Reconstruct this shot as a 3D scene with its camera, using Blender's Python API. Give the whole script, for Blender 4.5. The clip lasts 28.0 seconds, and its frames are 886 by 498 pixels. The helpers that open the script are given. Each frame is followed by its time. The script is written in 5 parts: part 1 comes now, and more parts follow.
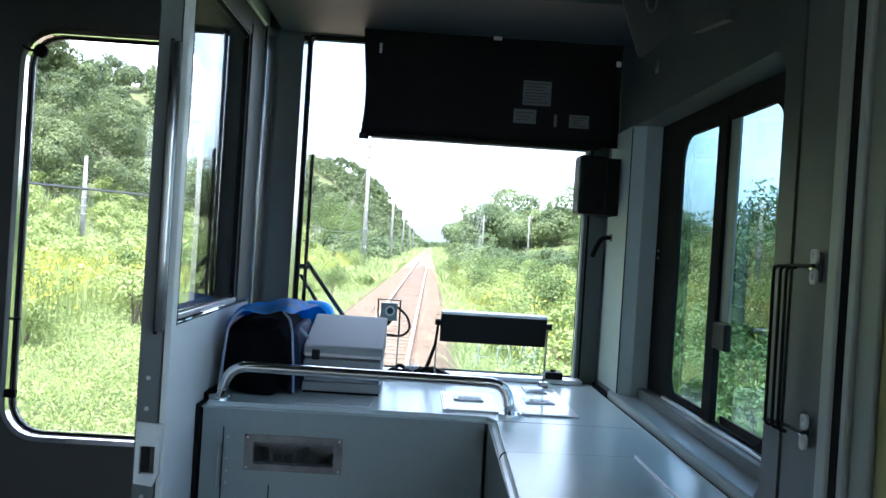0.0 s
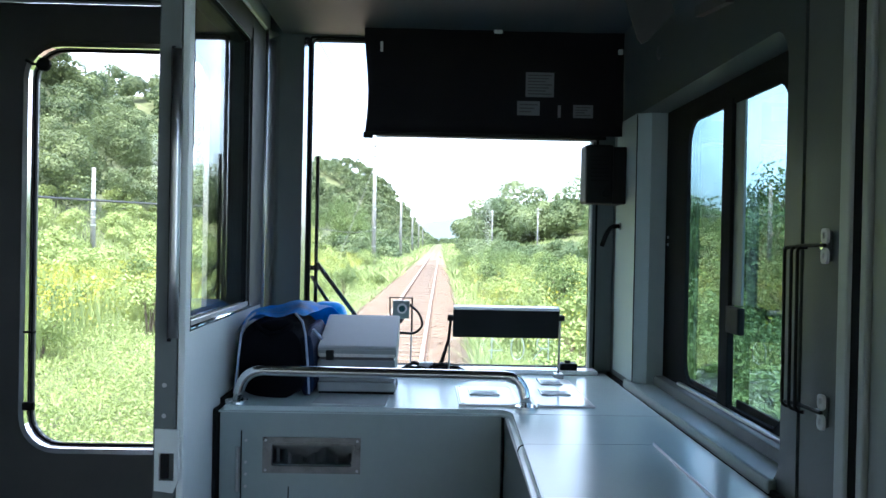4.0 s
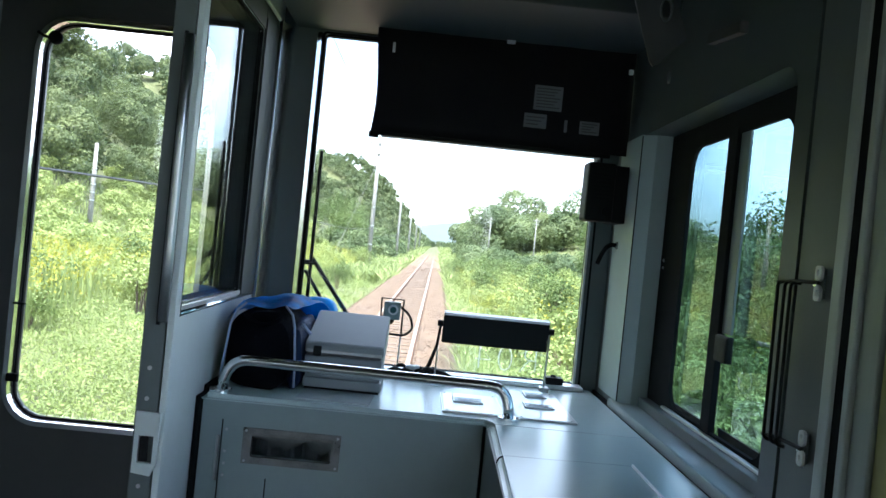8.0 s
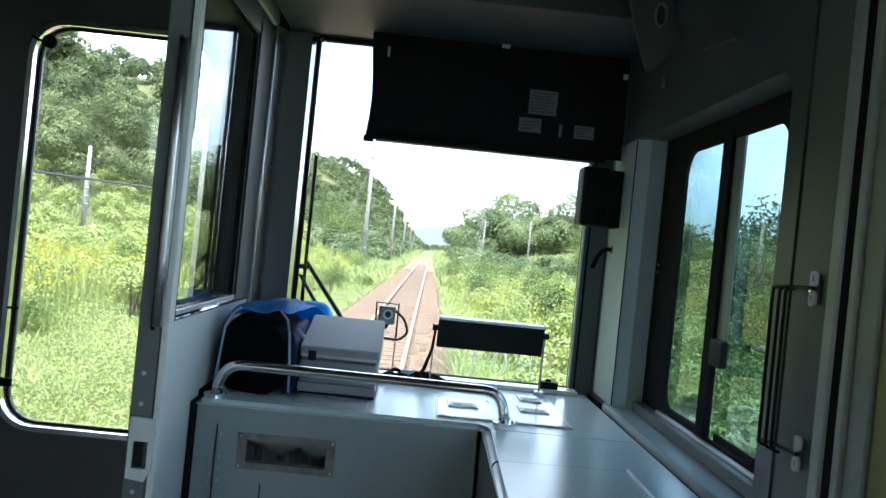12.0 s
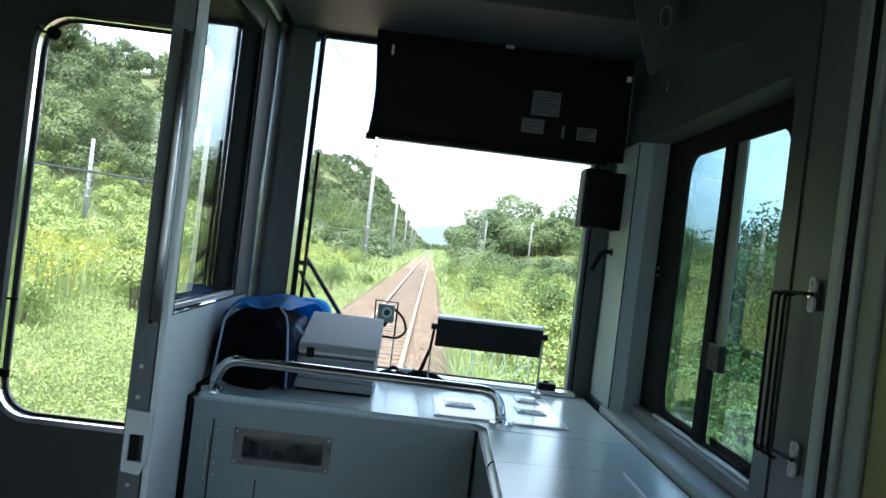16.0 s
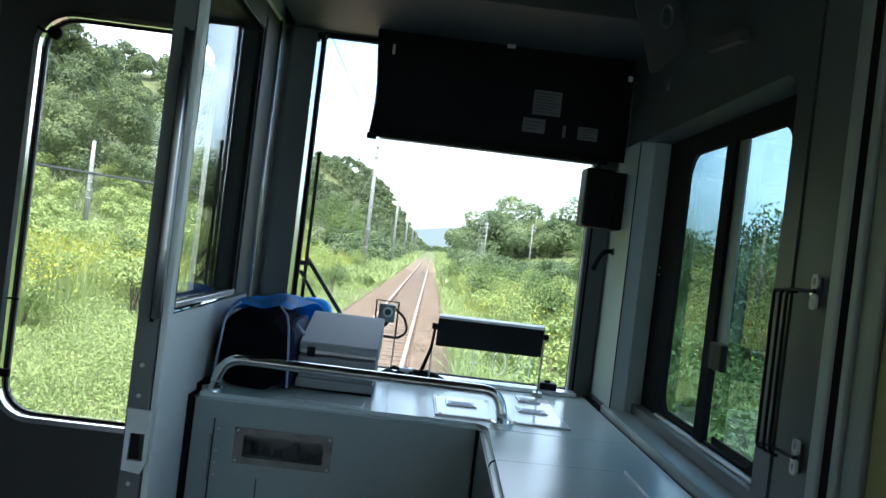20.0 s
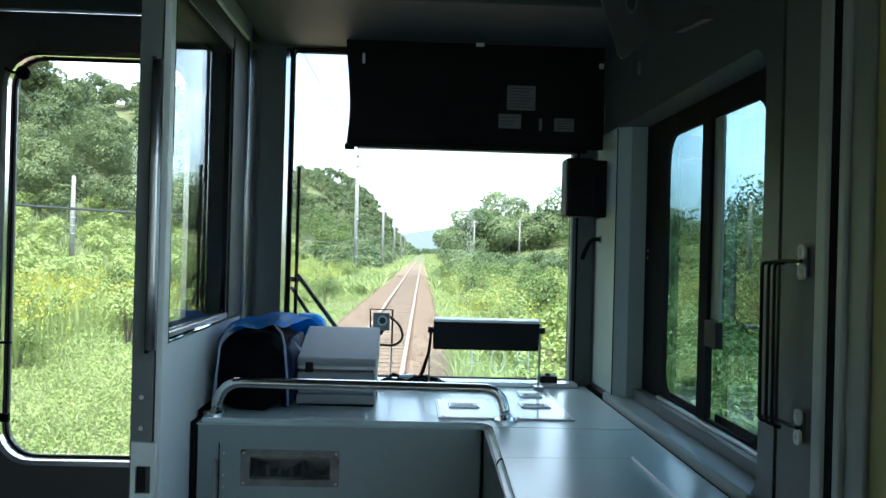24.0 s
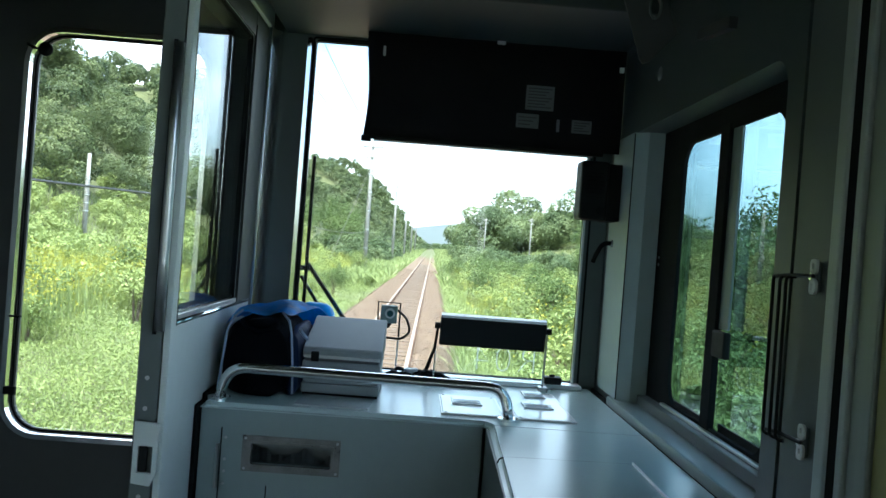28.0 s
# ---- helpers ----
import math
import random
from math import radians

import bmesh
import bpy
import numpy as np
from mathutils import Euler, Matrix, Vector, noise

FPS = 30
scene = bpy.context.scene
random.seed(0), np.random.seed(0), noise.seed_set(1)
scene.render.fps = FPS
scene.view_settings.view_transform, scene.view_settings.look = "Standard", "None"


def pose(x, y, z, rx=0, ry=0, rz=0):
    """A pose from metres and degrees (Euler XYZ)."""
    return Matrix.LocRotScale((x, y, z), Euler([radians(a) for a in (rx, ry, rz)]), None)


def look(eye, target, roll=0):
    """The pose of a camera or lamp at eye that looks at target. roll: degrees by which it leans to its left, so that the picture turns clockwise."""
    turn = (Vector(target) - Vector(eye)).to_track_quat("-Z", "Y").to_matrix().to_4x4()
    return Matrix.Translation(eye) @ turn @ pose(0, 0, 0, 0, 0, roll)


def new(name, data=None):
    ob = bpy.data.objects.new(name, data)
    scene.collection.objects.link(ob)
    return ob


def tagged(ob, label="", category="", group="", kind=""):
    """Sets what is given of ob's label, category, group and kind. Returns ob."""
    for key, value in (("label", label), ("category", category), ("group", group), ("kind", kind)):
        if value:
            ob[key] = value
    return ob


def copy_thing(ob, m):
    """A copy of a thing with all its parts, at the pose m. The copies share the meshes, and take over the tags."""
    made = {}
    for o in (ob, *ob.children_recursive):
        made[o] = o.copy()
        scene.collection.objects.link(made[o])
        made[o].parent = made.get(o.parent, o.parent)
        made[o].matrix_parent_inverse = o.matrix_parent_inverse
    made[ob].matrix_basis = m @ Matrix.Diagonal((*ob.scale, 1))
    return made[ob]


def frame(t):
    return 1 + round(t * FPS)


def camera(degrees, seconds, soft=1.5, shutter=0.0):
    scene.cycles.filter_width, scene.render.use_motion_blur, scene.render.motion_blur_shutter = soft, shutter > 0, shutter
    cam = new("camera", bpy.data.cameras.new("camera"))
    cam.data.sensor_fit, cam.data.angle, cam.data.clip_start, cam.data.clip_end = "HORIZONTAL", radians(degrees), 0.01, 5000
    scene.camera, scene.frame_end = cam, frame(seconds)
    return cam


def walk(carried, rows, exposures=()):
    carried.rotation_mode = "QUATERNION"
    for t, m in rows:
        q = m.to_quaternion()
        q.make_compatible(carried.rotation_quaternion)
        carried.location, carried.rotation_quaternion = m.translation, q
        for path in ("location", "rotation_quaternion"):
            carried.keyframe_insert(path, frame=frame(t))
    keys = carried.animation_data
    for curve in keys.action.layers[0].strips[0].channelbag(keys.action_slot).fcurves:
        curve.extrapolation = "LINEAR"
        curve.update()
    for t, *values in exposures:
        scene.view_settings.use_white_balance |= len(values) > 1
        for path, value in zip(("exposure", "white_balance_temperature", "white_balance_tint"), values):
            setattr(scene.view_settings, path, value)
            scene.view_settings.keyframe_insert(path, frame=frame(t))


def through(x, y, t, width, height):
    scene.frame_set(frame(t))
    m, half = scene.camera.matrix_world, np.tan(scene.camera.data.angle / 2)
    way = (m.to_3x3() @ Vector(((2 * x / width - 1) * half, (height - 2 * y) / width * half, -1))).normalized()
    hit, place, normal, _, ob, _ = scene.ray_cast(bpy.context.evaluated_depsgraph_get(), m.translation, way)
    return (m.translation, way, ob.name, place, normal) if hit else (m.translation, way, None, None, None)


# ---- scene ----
cam = camera(52.0, 28.0, soft=1.5)
# seconds, eye, target, roll: held by hand behind the desk of the cab
PATH = [
    (0, (0.834, -0.006, 2.157), (0.894, 1.993, 2.148), 3.6),
    (0.5, (0.834, -0.006, 2.159), (0.891, 1.993, 2.148), 5.5),
    (1, (0.834, -0.004, 2.158), (0.885, 1.995, 2.171), 3.7),
    (1.5, (0.834, -0.005, 2.158), (0.879, 1.995, 2.153), 5.0),
    (2, (0.83, -0.006, 2.156), (0.892, 1.993, 2.157), 3.2),
    (2.5, (0.834, -0.004, 2.157), (0.881, 1.996, 2.15), 2.2),
    (3, (0.833, -0.006, 2.156), (0.88, 1.993, 2.148), 1.8),
    (3.5, (0.834, -0.006, 2.155), (0.875, 1.994, 2.14), 0.8),
    (5.5, (0.836, -0.007, 2.161), (0.887, 1.992, 2.142), 4.3),
    (6, (0.834, -0.006, 2.161), (0.896, 1.993, 2.152), 5.7),
    (6.5, (0.833, -0.011, 2.164), (0.872, 1.989, 2.164), 7.7),
    (7, (0.832, -0.008, 2.16), (0.899, 1.991, 2.162), 5.3),
    (7.5, (0.836, -0.007, 2.162), (0.9, 1.992, 2.148), 5.2),
    (8, (0.835, -0.008, 2.16), (0.882, 1.991, 2.15), 5.8),
    (8.5, (0.832, -0.005, 2.161), (0.899, 1.994, 2.151), 4.8),
    (9, (0.832, -0.009, 2.162), (0.882, 1.991, 2.15), 6.0),
    (9.5, (0.833, -0.008, 2.163), (0.888, 1.991, 2.163), 6.9),
    (10, (0.831, -0.011, 2.162), (0.878, 1.989, 2.151), 7.5),
    (10.5, (0.835, -0.006, 2.158), (0.899, 1.993, 2.155), 3.2),
    (11, (0.836, -0.005, 2.154), (0.882, 1.994, 2.128), 2.1),
    (11.5, (0.837, -0.006, 2.158), (0.88, 1.993, 2.148), 4.5),
    (12, (0.833, -0.007, 2.163), (0.892, 1.992, 2.161), 5.8),
    (12.5, (0.836, -0.004, 2.161), (0.884, 1.996, 2.15), 4.0),
    (14.5, (0.833, -0.007, 2.158), (0.894, 1.992, 2.157), 5.7),
    (15, (0.834, -0.007, 2.158), (0.908, 1.992, 2.148), 4.8),
    (15.5, (0.833, -0.007, 2.161), (0.881, 1.992, 2.158), 7.1),
    (16, (0.835, -0.006, 2.162), (0.892, 1.993, 2.159), 6.9),
    (16.5, (0.83, -0.005, 2.164), (0.9, 1.993, 2.165), 8.1),
    (17, (0.831, -0.005, 2.158), (0.908, 1.994, 2.159), 4.0),
    (17.5, (0.834, -0.007, 2.158), (0.877, 1.993, 2.148), 6.4),
    (18, (0.836, -0.006, 2.161), (0.892, 1.993, 2.153), 7.2),
    (18.5, (0.837, -0.005, 2.16), (0.905, 1.994, 2.166), 6.1),
    (19, (0.833, -0.007, 2.159), (0.897, 1.992, 2.151), 6.6),
    (19.5, (0.838, -0.003, 2.154), (0.879, 1.997, 2.145), 5.8),
    (20, (0.835, -0.004, 2.156), (0.89, 1.995, 2.157), 6.9),
    (20.5, (0.832, -0.001, 2.154), (0.89, 1.998, 2.153), 6.9),
    (21, (0.84, 0.0, 2.154), (0.887, 1.999, 2.146), 3.2),
    (21.5, (0.836, -0.009, 2.155), (0.878, 1.991, 2.141), 3.6),
    (23.5, (0.836, -0.01, 2.163), (0.904, 1.989, 2.154), 4.7),
    (24, (0.838, -0.006, 2.16), (0.916, 1.993, 2.166), 1.5),
    (24.5, (0.838, -0.006, 2.16), (0.908, 1.992, 2.155), 1.8),
    (25, (0.838, -0.008, 2.163), (0.89, 1.991, 2.146), 4.2),
    (25.5, (0.841, -0.007, 2.165), (0.913, 1.992, 2.16), 5.4),
    (26, (0.836, -0.003, 2.159), (0.919, 1.995, 2.16), 3.4),
    (26.5, (0.831, -0.005, 2.161), (0.887, 1.994, 2.148), 5.2),
    (27, (0.838, -0.006, 2.163), (0.877, 1.994, 2.146), 5.3),
    (27.5, (0.835, -0.007, 2.164), (0.896, 1.992, 2.159), 5.6),
    (28, (0.836, -0.007, 2.161), (0.892, 1.992, 2.156), 4.4),
]
# seconds, stops, white balance
EXPOSURES = [(0, 2.41, 5700, 14), (3, 2.40, 5700, 14), (6, 2.31, 5720, 13), (9, 2.19, 5900, 11), (12, 2.18, 5950, 10), (15, 2.08, 5900, 9), (18, 2.02, 5850, 6), (19, 1.95, 5850, 6), (20, 1.82, 5850, 8), (21, 1.76, 5850, 7), (23.5, 1.94, 5800, 4), (25, 1.98, 5800, 3), (26, 1.54, 5850, 2), (27, 1.82, 5850, 2), (28, 1.88, 5800, 2)]
walk(cam, [(t, look(eye, target, roll)) for t, eye, target, roll in PATH], EXPOSURES)

# ---- daylight: hazy bright sky, soft sun from behind the train ----
SUN_TO = Vector((-0.14, -0.32, 0.94)).normalized()
world = bpy.data.worlds.new("sky")
scene.world = world
world.use_nodes = True
wn, wl = world.node_tree.nodes, world.node_tree.links
sky = wn.new("ShaderNodeTexSky")
sky.sky_type, sky.sun_disc = "NISHITA", False
sky.sun_elevation = math.asin(SUN_TO.z)
sky.sun_rotation = math.atan2(SUN_TO.x, SUN_TO.y)
sky.air_density, sky.dust_density, sky.ozone_density = 1.0, 2.2, 1.0
# thin broken cloud over the blue
cloud = wn.new("ShaderNodeTexNoise")
cloud.inputs["Scale"].default_value, cloud.inputs["Detail"].default_value = 3.2, 7.0
cloud.inputs["Roughness"].default_value = 0.6
ramp = wn.new("ShaderNodeValToRGB")
ramp.color_ramp.elements[0].position, ramp.color_ramp.elements[1].position = 0.42, 0.68
mixc = wn.new("ShaderNodeMix")
mixc.data_type = "RGBA"
mixc.inputs["B"].default_value = (9.5, 9.8, 10.2, 1)
back = wn["Background"]
wl.new(cloud.outputs["Fac"], ramp.inputs["Fac"])
wl.new(ramp.outputs["Color"], mixc.inputs["Factor"])
wl.new(sky.outputs["Color"], mixc.inputs["A"])
wl.new(mixc.outputs["Result"], back.inputs["Color"])
back.inputs["Strength"].default_value = 0.15
sun = new("sun", bpy.data.lights.new("sun", "SUN"))
sun.data.energy, sun.data.angle, sun.data.color = 4.0, radians(1.5), (1.0, 0.95, 0.86)
sun.matrix_world = look(SUN_TO * 100, (0, 0, 0))

# ---- materials ----
def mat(name, color, rough=0.5, metal=0.0, vary=0.12, scale=6.0, bump=0.0, bump_scale=60.0, alt=None, spec=0.5, stretch=None):
    """Paint, metal, plastic or cloth: a base colour that drifts at two scales, with fine relief."""
    m = bpy.data.materials.new(name)
    m.use_nodes = True
    n, l = m.node_tree.nodes, m.node_tree.links
    b = n["Principled BSDF"]
    co = n.new("ShaderNodeTexCoord")
    mp = n.new("ShaderNodeMapping")
    l.new(co.outputs["Object"], mp.inputs["Vector"])
    if stretch:
        mp.inputs["Scale"].default_value = stretch
    big, fine = n.new("ShaderNodeTexNoise"), n.new("ShaderNodeTexNoise")
    big.inputs["Scale"].default_value, big.inputs["Detail"].default_value = scale, 4
    fine.inputs["Scale"].default_value, fine.inputs["Detail"].default_value = scale * 14, 3
    add = n.new("ShaderNodeMath")
    add.operation = "MULTIPLY_ADD"
    add.inputs[1].default_value = 0.35
    for x in (big, fine):
        l.new(mp.outputs["Vector"], x.inputs["Vector"])
    l.new(fine.outputs["Fac"], add.inputs[0])
    l.new(big.outputs["Fac"], add.inputs[2])
    r = n.new("ShaderNodeValToRGB")
    r.color_ramp.elements[0].position, r.color_ramp.elements[1].position = 0.45, 0.95
    c = Vector(color)
    d = Vector(alt) if alt else c * (1 - vary)
    e = c if alt else c * (1 + vary)
    r.color_ramp.elements[0].color, r.color_ramp.elements[1].color = (*d, 1), (*e, 1)
    l.new(add.outputs[0], r.inputs["Fac"])
    l.new(r.outputs["Color"], b.inputs["Base Color"])
    rr = n.new("ShaderNodeMapRange")
    rr.inputs["From Min"].default_value, rr.inputs["From Max"].default_value = 0.3, 1.0
    rr.inputs["To Min"].default_value, rr.inputs["To Max"].default_value = max(rough - 0.6 * vary, 0.02), min(rough + 0.6 * vary, 1)
    l.new(add.outputs[0], rr.inputs["Value"])
    l.new(rr.outputs["Result"], b.inputs["Roughness"])
    b.inputs["Metallic"].default_value = metal
    b.inputs["Specular IOR Level"].default_value = spec
    if bump:
        g, bp = n.new("ShaderNodeTexNoise"), n.new("ShaderNodeBump")
        g.inputs["Scale"].default_value, g.inputs["Detail"].default_value = bump_scale, 4
        bp.inputs["Strength"].default_value, bp.inputs["Distance"].default_value = bump, 0.01
        l.new(mp.outputs["Vector"], g.inputs["Vector"])
        l.new(g.outputs["Fac"], bp.inputs["Height"])
        l.new(bp.outputs["Normal"], b.inputs["Normal"])
    return m


def glass_mat(name, tint, rough=0.0):
    """A thin pane: what passes through takes the tint, the surface mirrors more the flatter it is seen."""
    m = bpy.data.materials.new(name)
    m.use_nodes = True
    n, l = m.node_tree.nodes, m.node_tree.links
    n.remove(n["Principled BSDF"])
    t, g, f, x = (n.new("ShaderNode" + k) for k in ("BsdfTransparent", "BsdfGlossy", "LayerWeight", "MixShader"))
    t.inputs["Color"].default_value = (*tint, 1)
    g.inputs["Roughness"].default_value = rough
    f.inputs["Blend"].default_value = 0.5
    five, lift = n.new("ShaderNodeMath"), n.new("ShaderNodeMath")
    five.operation, lift.operation = "POWER", "MULTIPLY_ADD"
    five.inputs[1].default_value = 5.0
    lift.inputs[1].default_value, lift.inputs[2].default_value = 0.96, 0.035
    l.new(f.outputs["Facing"], five.inputs[0])
    l.new(five.outputs[0], lift.inputs[0])
    l.new(lift.outputs[0], x.inputs[0])
    l.new(t.outputs[0], x.inputs[1])
    l.new(g.outputs[0], x.inputs[2])
    l.new(x.outputs[0], n["Material Output"].inputs["Surface"])
    return m


def leaf_mat(name, dark, light, gold=None, gold_share=0.0, through=0.35, patch_scale=0.35, leaf_share=0.5, span=(0.2, 0.95)):
    """Leaves: each one its own green, with light coming through."""
    m = bpy.data.materials.new(name)
    m.use_nodes = True
    n, l = m.node_tree.nodes, m.node_tree.links
    b = n["Principled BSDF"]
    geo, obi = n.new("ShaderNodeNewGeometry"), n.new("ShaderNodeObjectInfo")
    tc = n.new("ShaderNodeTexCoord")
    patch = n.new("ShaderNodeTexNoise")
    patch.inputs["Scale"].default_value, patch.inputs["Detail"].default_value = patch_scale, 3
    l.new(tc.outputs["Object"], patch.inputs["Vector"])
    s = n.new("ShaderNodeMath")
    s.operation = "MULTIPLY_ADD"
    s.inputs[1].default_value = leaf_share
    half = n.new("ShaderNodeMath")
    half.operation = "MULTIPLY_ADD"
    half.inputs[1].default_value, half.inputs[2].default_value = 0.25, -0.1
    l.new(obi.outputs["Random"], half.inputs[0])
    s2 = n.new("ShaderNodeMath")
    s2.operation = "MULTIPLY_ADD"
    s2.inputs[1].default_value = 1.1 - leaf_share
    l.new(geo.outputs["Random Per Island"], s.inputs[0])
    l.new(half.outputs[0], s.inputs[2])
    l.new(patch.outputs["Fac"], s2.inputs[0])
    l.new(s.outputs[0], s2.inputs[2])
    r = n.new("ShaderNodeValToRGB")
    e = r.color_ramp.elements
    e[0].position, e[1].position = span
    e[0].color, e[1].color = (*dark, 1), (*light, 1)
    if gold:
        k = e.new(1 - gold_share)
        k.color = (*light, 1)
        e[-1].position, e[-1].color = min(1, 1.08 - gold_share), (*gold, 1)
    l.new(s2.outputs[0], r.inputs["Fac"])
    l.new(r.outputs["Color"], b.inputs["Base Color"])
    b.inputs["Roughness"].default_value = 0.55
    b.inputs["Specular IOR Level"].default_value = 0.3
    tr, mx = n.new("ShaderNodeBsdfTranslucent"), n.new("ShaderNodeMixShader")
    mx.inputs[0].default_value = through
    l.new(r.outputs["Color"], tr.inputs["Color"])
    l.new(b.outputs[0], mx.inputs[1])
    l.new(tr.outputs[0], mx.inputs[2])
    l.new(mx.outputs[0], n["Material Output"].inputs["Surface"])
    return m


PARTITION = mat("pale_grey_panel", (0.69, 0.765, 0.75), 0.42, vary=0.05, scale=3, bump=0.03, bump_scale=220)
# side wall grey, darkened for the weak light high on the wall
WALL = mat("dimmed_grey_panel", (0.066, 0.083, 0.081), 0.42, vary=0.06, scale=3, bump=0.03, bump_scale=220)
PANELGREY = mat("mid_grey_panel", (0.21, 0.245, 0.245), 0.45, vary=0.08, scale=4, bump=0.03, bump_scale=220)
SLOTSTEEL = mat("dark_worn_steel", (0.24, 0.24, 0.23), 0.35, 0.9, vary=0.3, scale=25, bump=0.1, bump_scale=120)
DULLSTEEL = mat("dull_steel", (0.20, 0.22, 0.22), 0.5, 0.5, vary=0.2, scale=12)
# lining of the unseen saloon, kept pale to bounce light into the cab
SALOON = mat("light_bounce_lining", (0.66, 0.66, 0.62), 0.5, vary=0.04, scale=3)
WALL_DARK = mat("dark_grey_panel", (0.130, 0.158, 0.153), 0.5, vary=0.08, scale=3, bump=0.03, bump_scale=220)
# dark band beside the partition window, and the painted shade above it
BANDDARK = mat("dark_band_and_shade", (0.034, 0.039, 0.039), 0.5, vary=0.1, scale=4)
PANELMID = mat("panel_grey", (0.108, 0.125, 0.118), 0.45, vary=0.08, scale=4, bump=0.03, bump_scale=220)
DOORGREY = mat("door_dark_lining", (0.082, 0.086, 0.085), 0.55, vary=0.1, scale=4)
# ceiling and soffit grey with their shade put into the colour
CEIL = mat("dimmed_ceiling_lining", (0.058, 0.070, 0.069), 0.55, vary=0.05, scale=3)
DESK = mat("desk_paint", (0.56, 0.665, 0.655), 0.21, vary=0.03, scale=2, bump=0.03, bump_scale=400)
# desk paint again, darkened for upright faces that get less light
DESK_DIM = mat("dimmed_desk_paint", (0.31, 0.375, 0.368), 0.35, vary=0.07, scale=3, bump=0.03, bump_scale=300)
ALU = mat("aluminium", (0.62, 0.64, 0.66), 0.32, 1.0, vary=0.06, scale=8)
PANELSTEEL = mat("dull_green_steel", (0.27, 0.29, 0.26), 0.45, 0.5, vary=0.12, scale=4, bump=0.03, bump_scale=90, stretch=(8, 8, 0.4))
SATIN = mat("satin_steel", (0.42, 0.45, 0.43), 0.45, 0.35, vary=0.10, scale=3, bump=0.04, bump_scale=90, stretch=(8, 8, 0.4))
STEEL = mat("brushed_steel", (0.55, 0.56, 0.56), 0.34, 1.0, vary=0.08, scale=3, bump=0.04, bump_scale=90, stretch=(8, 8, 0.4))
CHROME = mat("chrome", (0.78, 0.79, 0.80), 0.12, 1.0, vary=0.04, scale=10)
RUBBER = mat("black_rubber", (0.014, 0.015, 0.016), 0.8, vary=0.2, scale=12, spec=0.06)
BLACK = mat("black_plastic", (0.010, 0.011, 0.012), 0.55, vary=0.2, scale=20, bump=0.05, bump_scale=300, spec=0.18)
ENAMEL = mat("white_enamel", (0.86, 0.88, 0.88), 0.10, vary=0.03, scale=8)
VISOR = mat("black_blind_cloth", (0.012, 0.012, 0.015), 0.85, vary=0.2, scale=9, bump=0.15, bump_scale=350)
FLOOR = mat("floor_vinyl", (0.26, 0.27, 0.265), 0.5, vary=0.12, scale=3)
PAPER = mat("paper_label", (0.62, 0.64, 0.64), 0.7, vary=0.05, scale=20)
PRINT = mat("grey_print", (0.12, 0.12, 0.13), 0.7, vary=0.1, scale=20)
SILVER = mat("silver_paint", (0.30, 0.33, 0.34), 0.68, 0.0, vary=0.05, scale=7)
BAGBLACK = mat("black_nylon", (0.005, 0.0055, 0.008), 0.9, vary=0.25, scale=14, bump=0.3, bump_scale=260, spec=0.05)
BAGBLUE = mat("blue_nylon", (0.008, 0.27, 0.74), 0.45, vary=0.35, scale=16, bump=0.2, bump_scale=120, spec=0.10)
BAGNAVY = mat("navy_nylon", (0.010, 0.022, 0.06), 0.7, vary=0.25, scale=14, bump=0.3, bump_scale=200, spec=0.2)
BAGPIPE = mat("pale_blue_piping", (0.36, 0.44, 0.60), 0.6, vary=0.1, scale=20)
WHITE = mat("white_plastic", (0.78, 0.80, 0.80), 0.4, vary=0.05, scale=12)
CASING = mat("grey_green_casing", (0.44, 0.52, 0.515), 0.4, vary=0.05, scale=3, bump=0.03, bump_scale=220)
GLASS = glass_mat("clear_glass", (0.96, 0.98, 0.97))
TINT = glass_mat("green_tinted_glass", (0.425, 0.54, 0.575))
DIMPAPER = mat("printed_label", (0.24, 0.25, 0.26), 0.7, vary=0.06, scale=20)
ACRYLGREY = mat("grey_plastic_sheet", (0.52, 0.57, 0.58), 0.14, vary=0.05, scale=10)
GREENGREY = mat("grey_green_plastic", (0.22, 0.30, 0.29), 0.4, vary=0.1, scale=20)
YELLOW = mat("yellow_edge_paint", (0.36, 0.34, 0.12), 0.5, vary=0.1, scale=6)
BLUEGREY = mat("blue_grey_plastic", (0.26, 0.31, 0.38), 0.25, vary=0.1, scale=20)
LENS = mat("lens_glass", (0.02, 0.10, 0.11), 0.1, vary=0.2, scale=40)
ACRYL = glass_mat("clear_acrylic", (0.92, 0.95, 0.95), 0.05)
RAILTOP = mat("worn_rail_steel", (0.27, 0.205, 0.155), 0.5, 0.0, vary=0.15, scale=2)
RUST = mat("rusty_rail_web", (0.20, 0.11, 0.07), 0.85, vary=0.3, scale=4, bump=0.3, bump_scale=40)
SLEEPER = mat("weathered_sleeper", (0.125, 0.092, 0.068), 0.9, vary=0.3, scale=5, bump=0.4, bump_scale=30)
BALLAST = mat("brown_ballast", (0.185, 0.125, 0.078), 0.95, scale=2.2, bump=0.5, bump_scale=14, alt=(0.085, 0.054, 0.032))
GROUND = mat("grassy_soil", (0.115, 0.125, 0.045), 0.95, scale=0.35, bump=0.6, bump_scale=6, alt=(0.06, 0.07, 0.025))
STONE = leaf_mat("ballast_stones", (0.115, 0.078, 0.051), (0.195, 0.133, 0.09), through=0.0, patch_scale=0.5, leaf_share=0.18)
CONCRETE = mat("pale_concrete", (0.27, 0.265, 0.25), 0.8, vary=0.12, scale=2, bump=0.15, bump_scale=50)
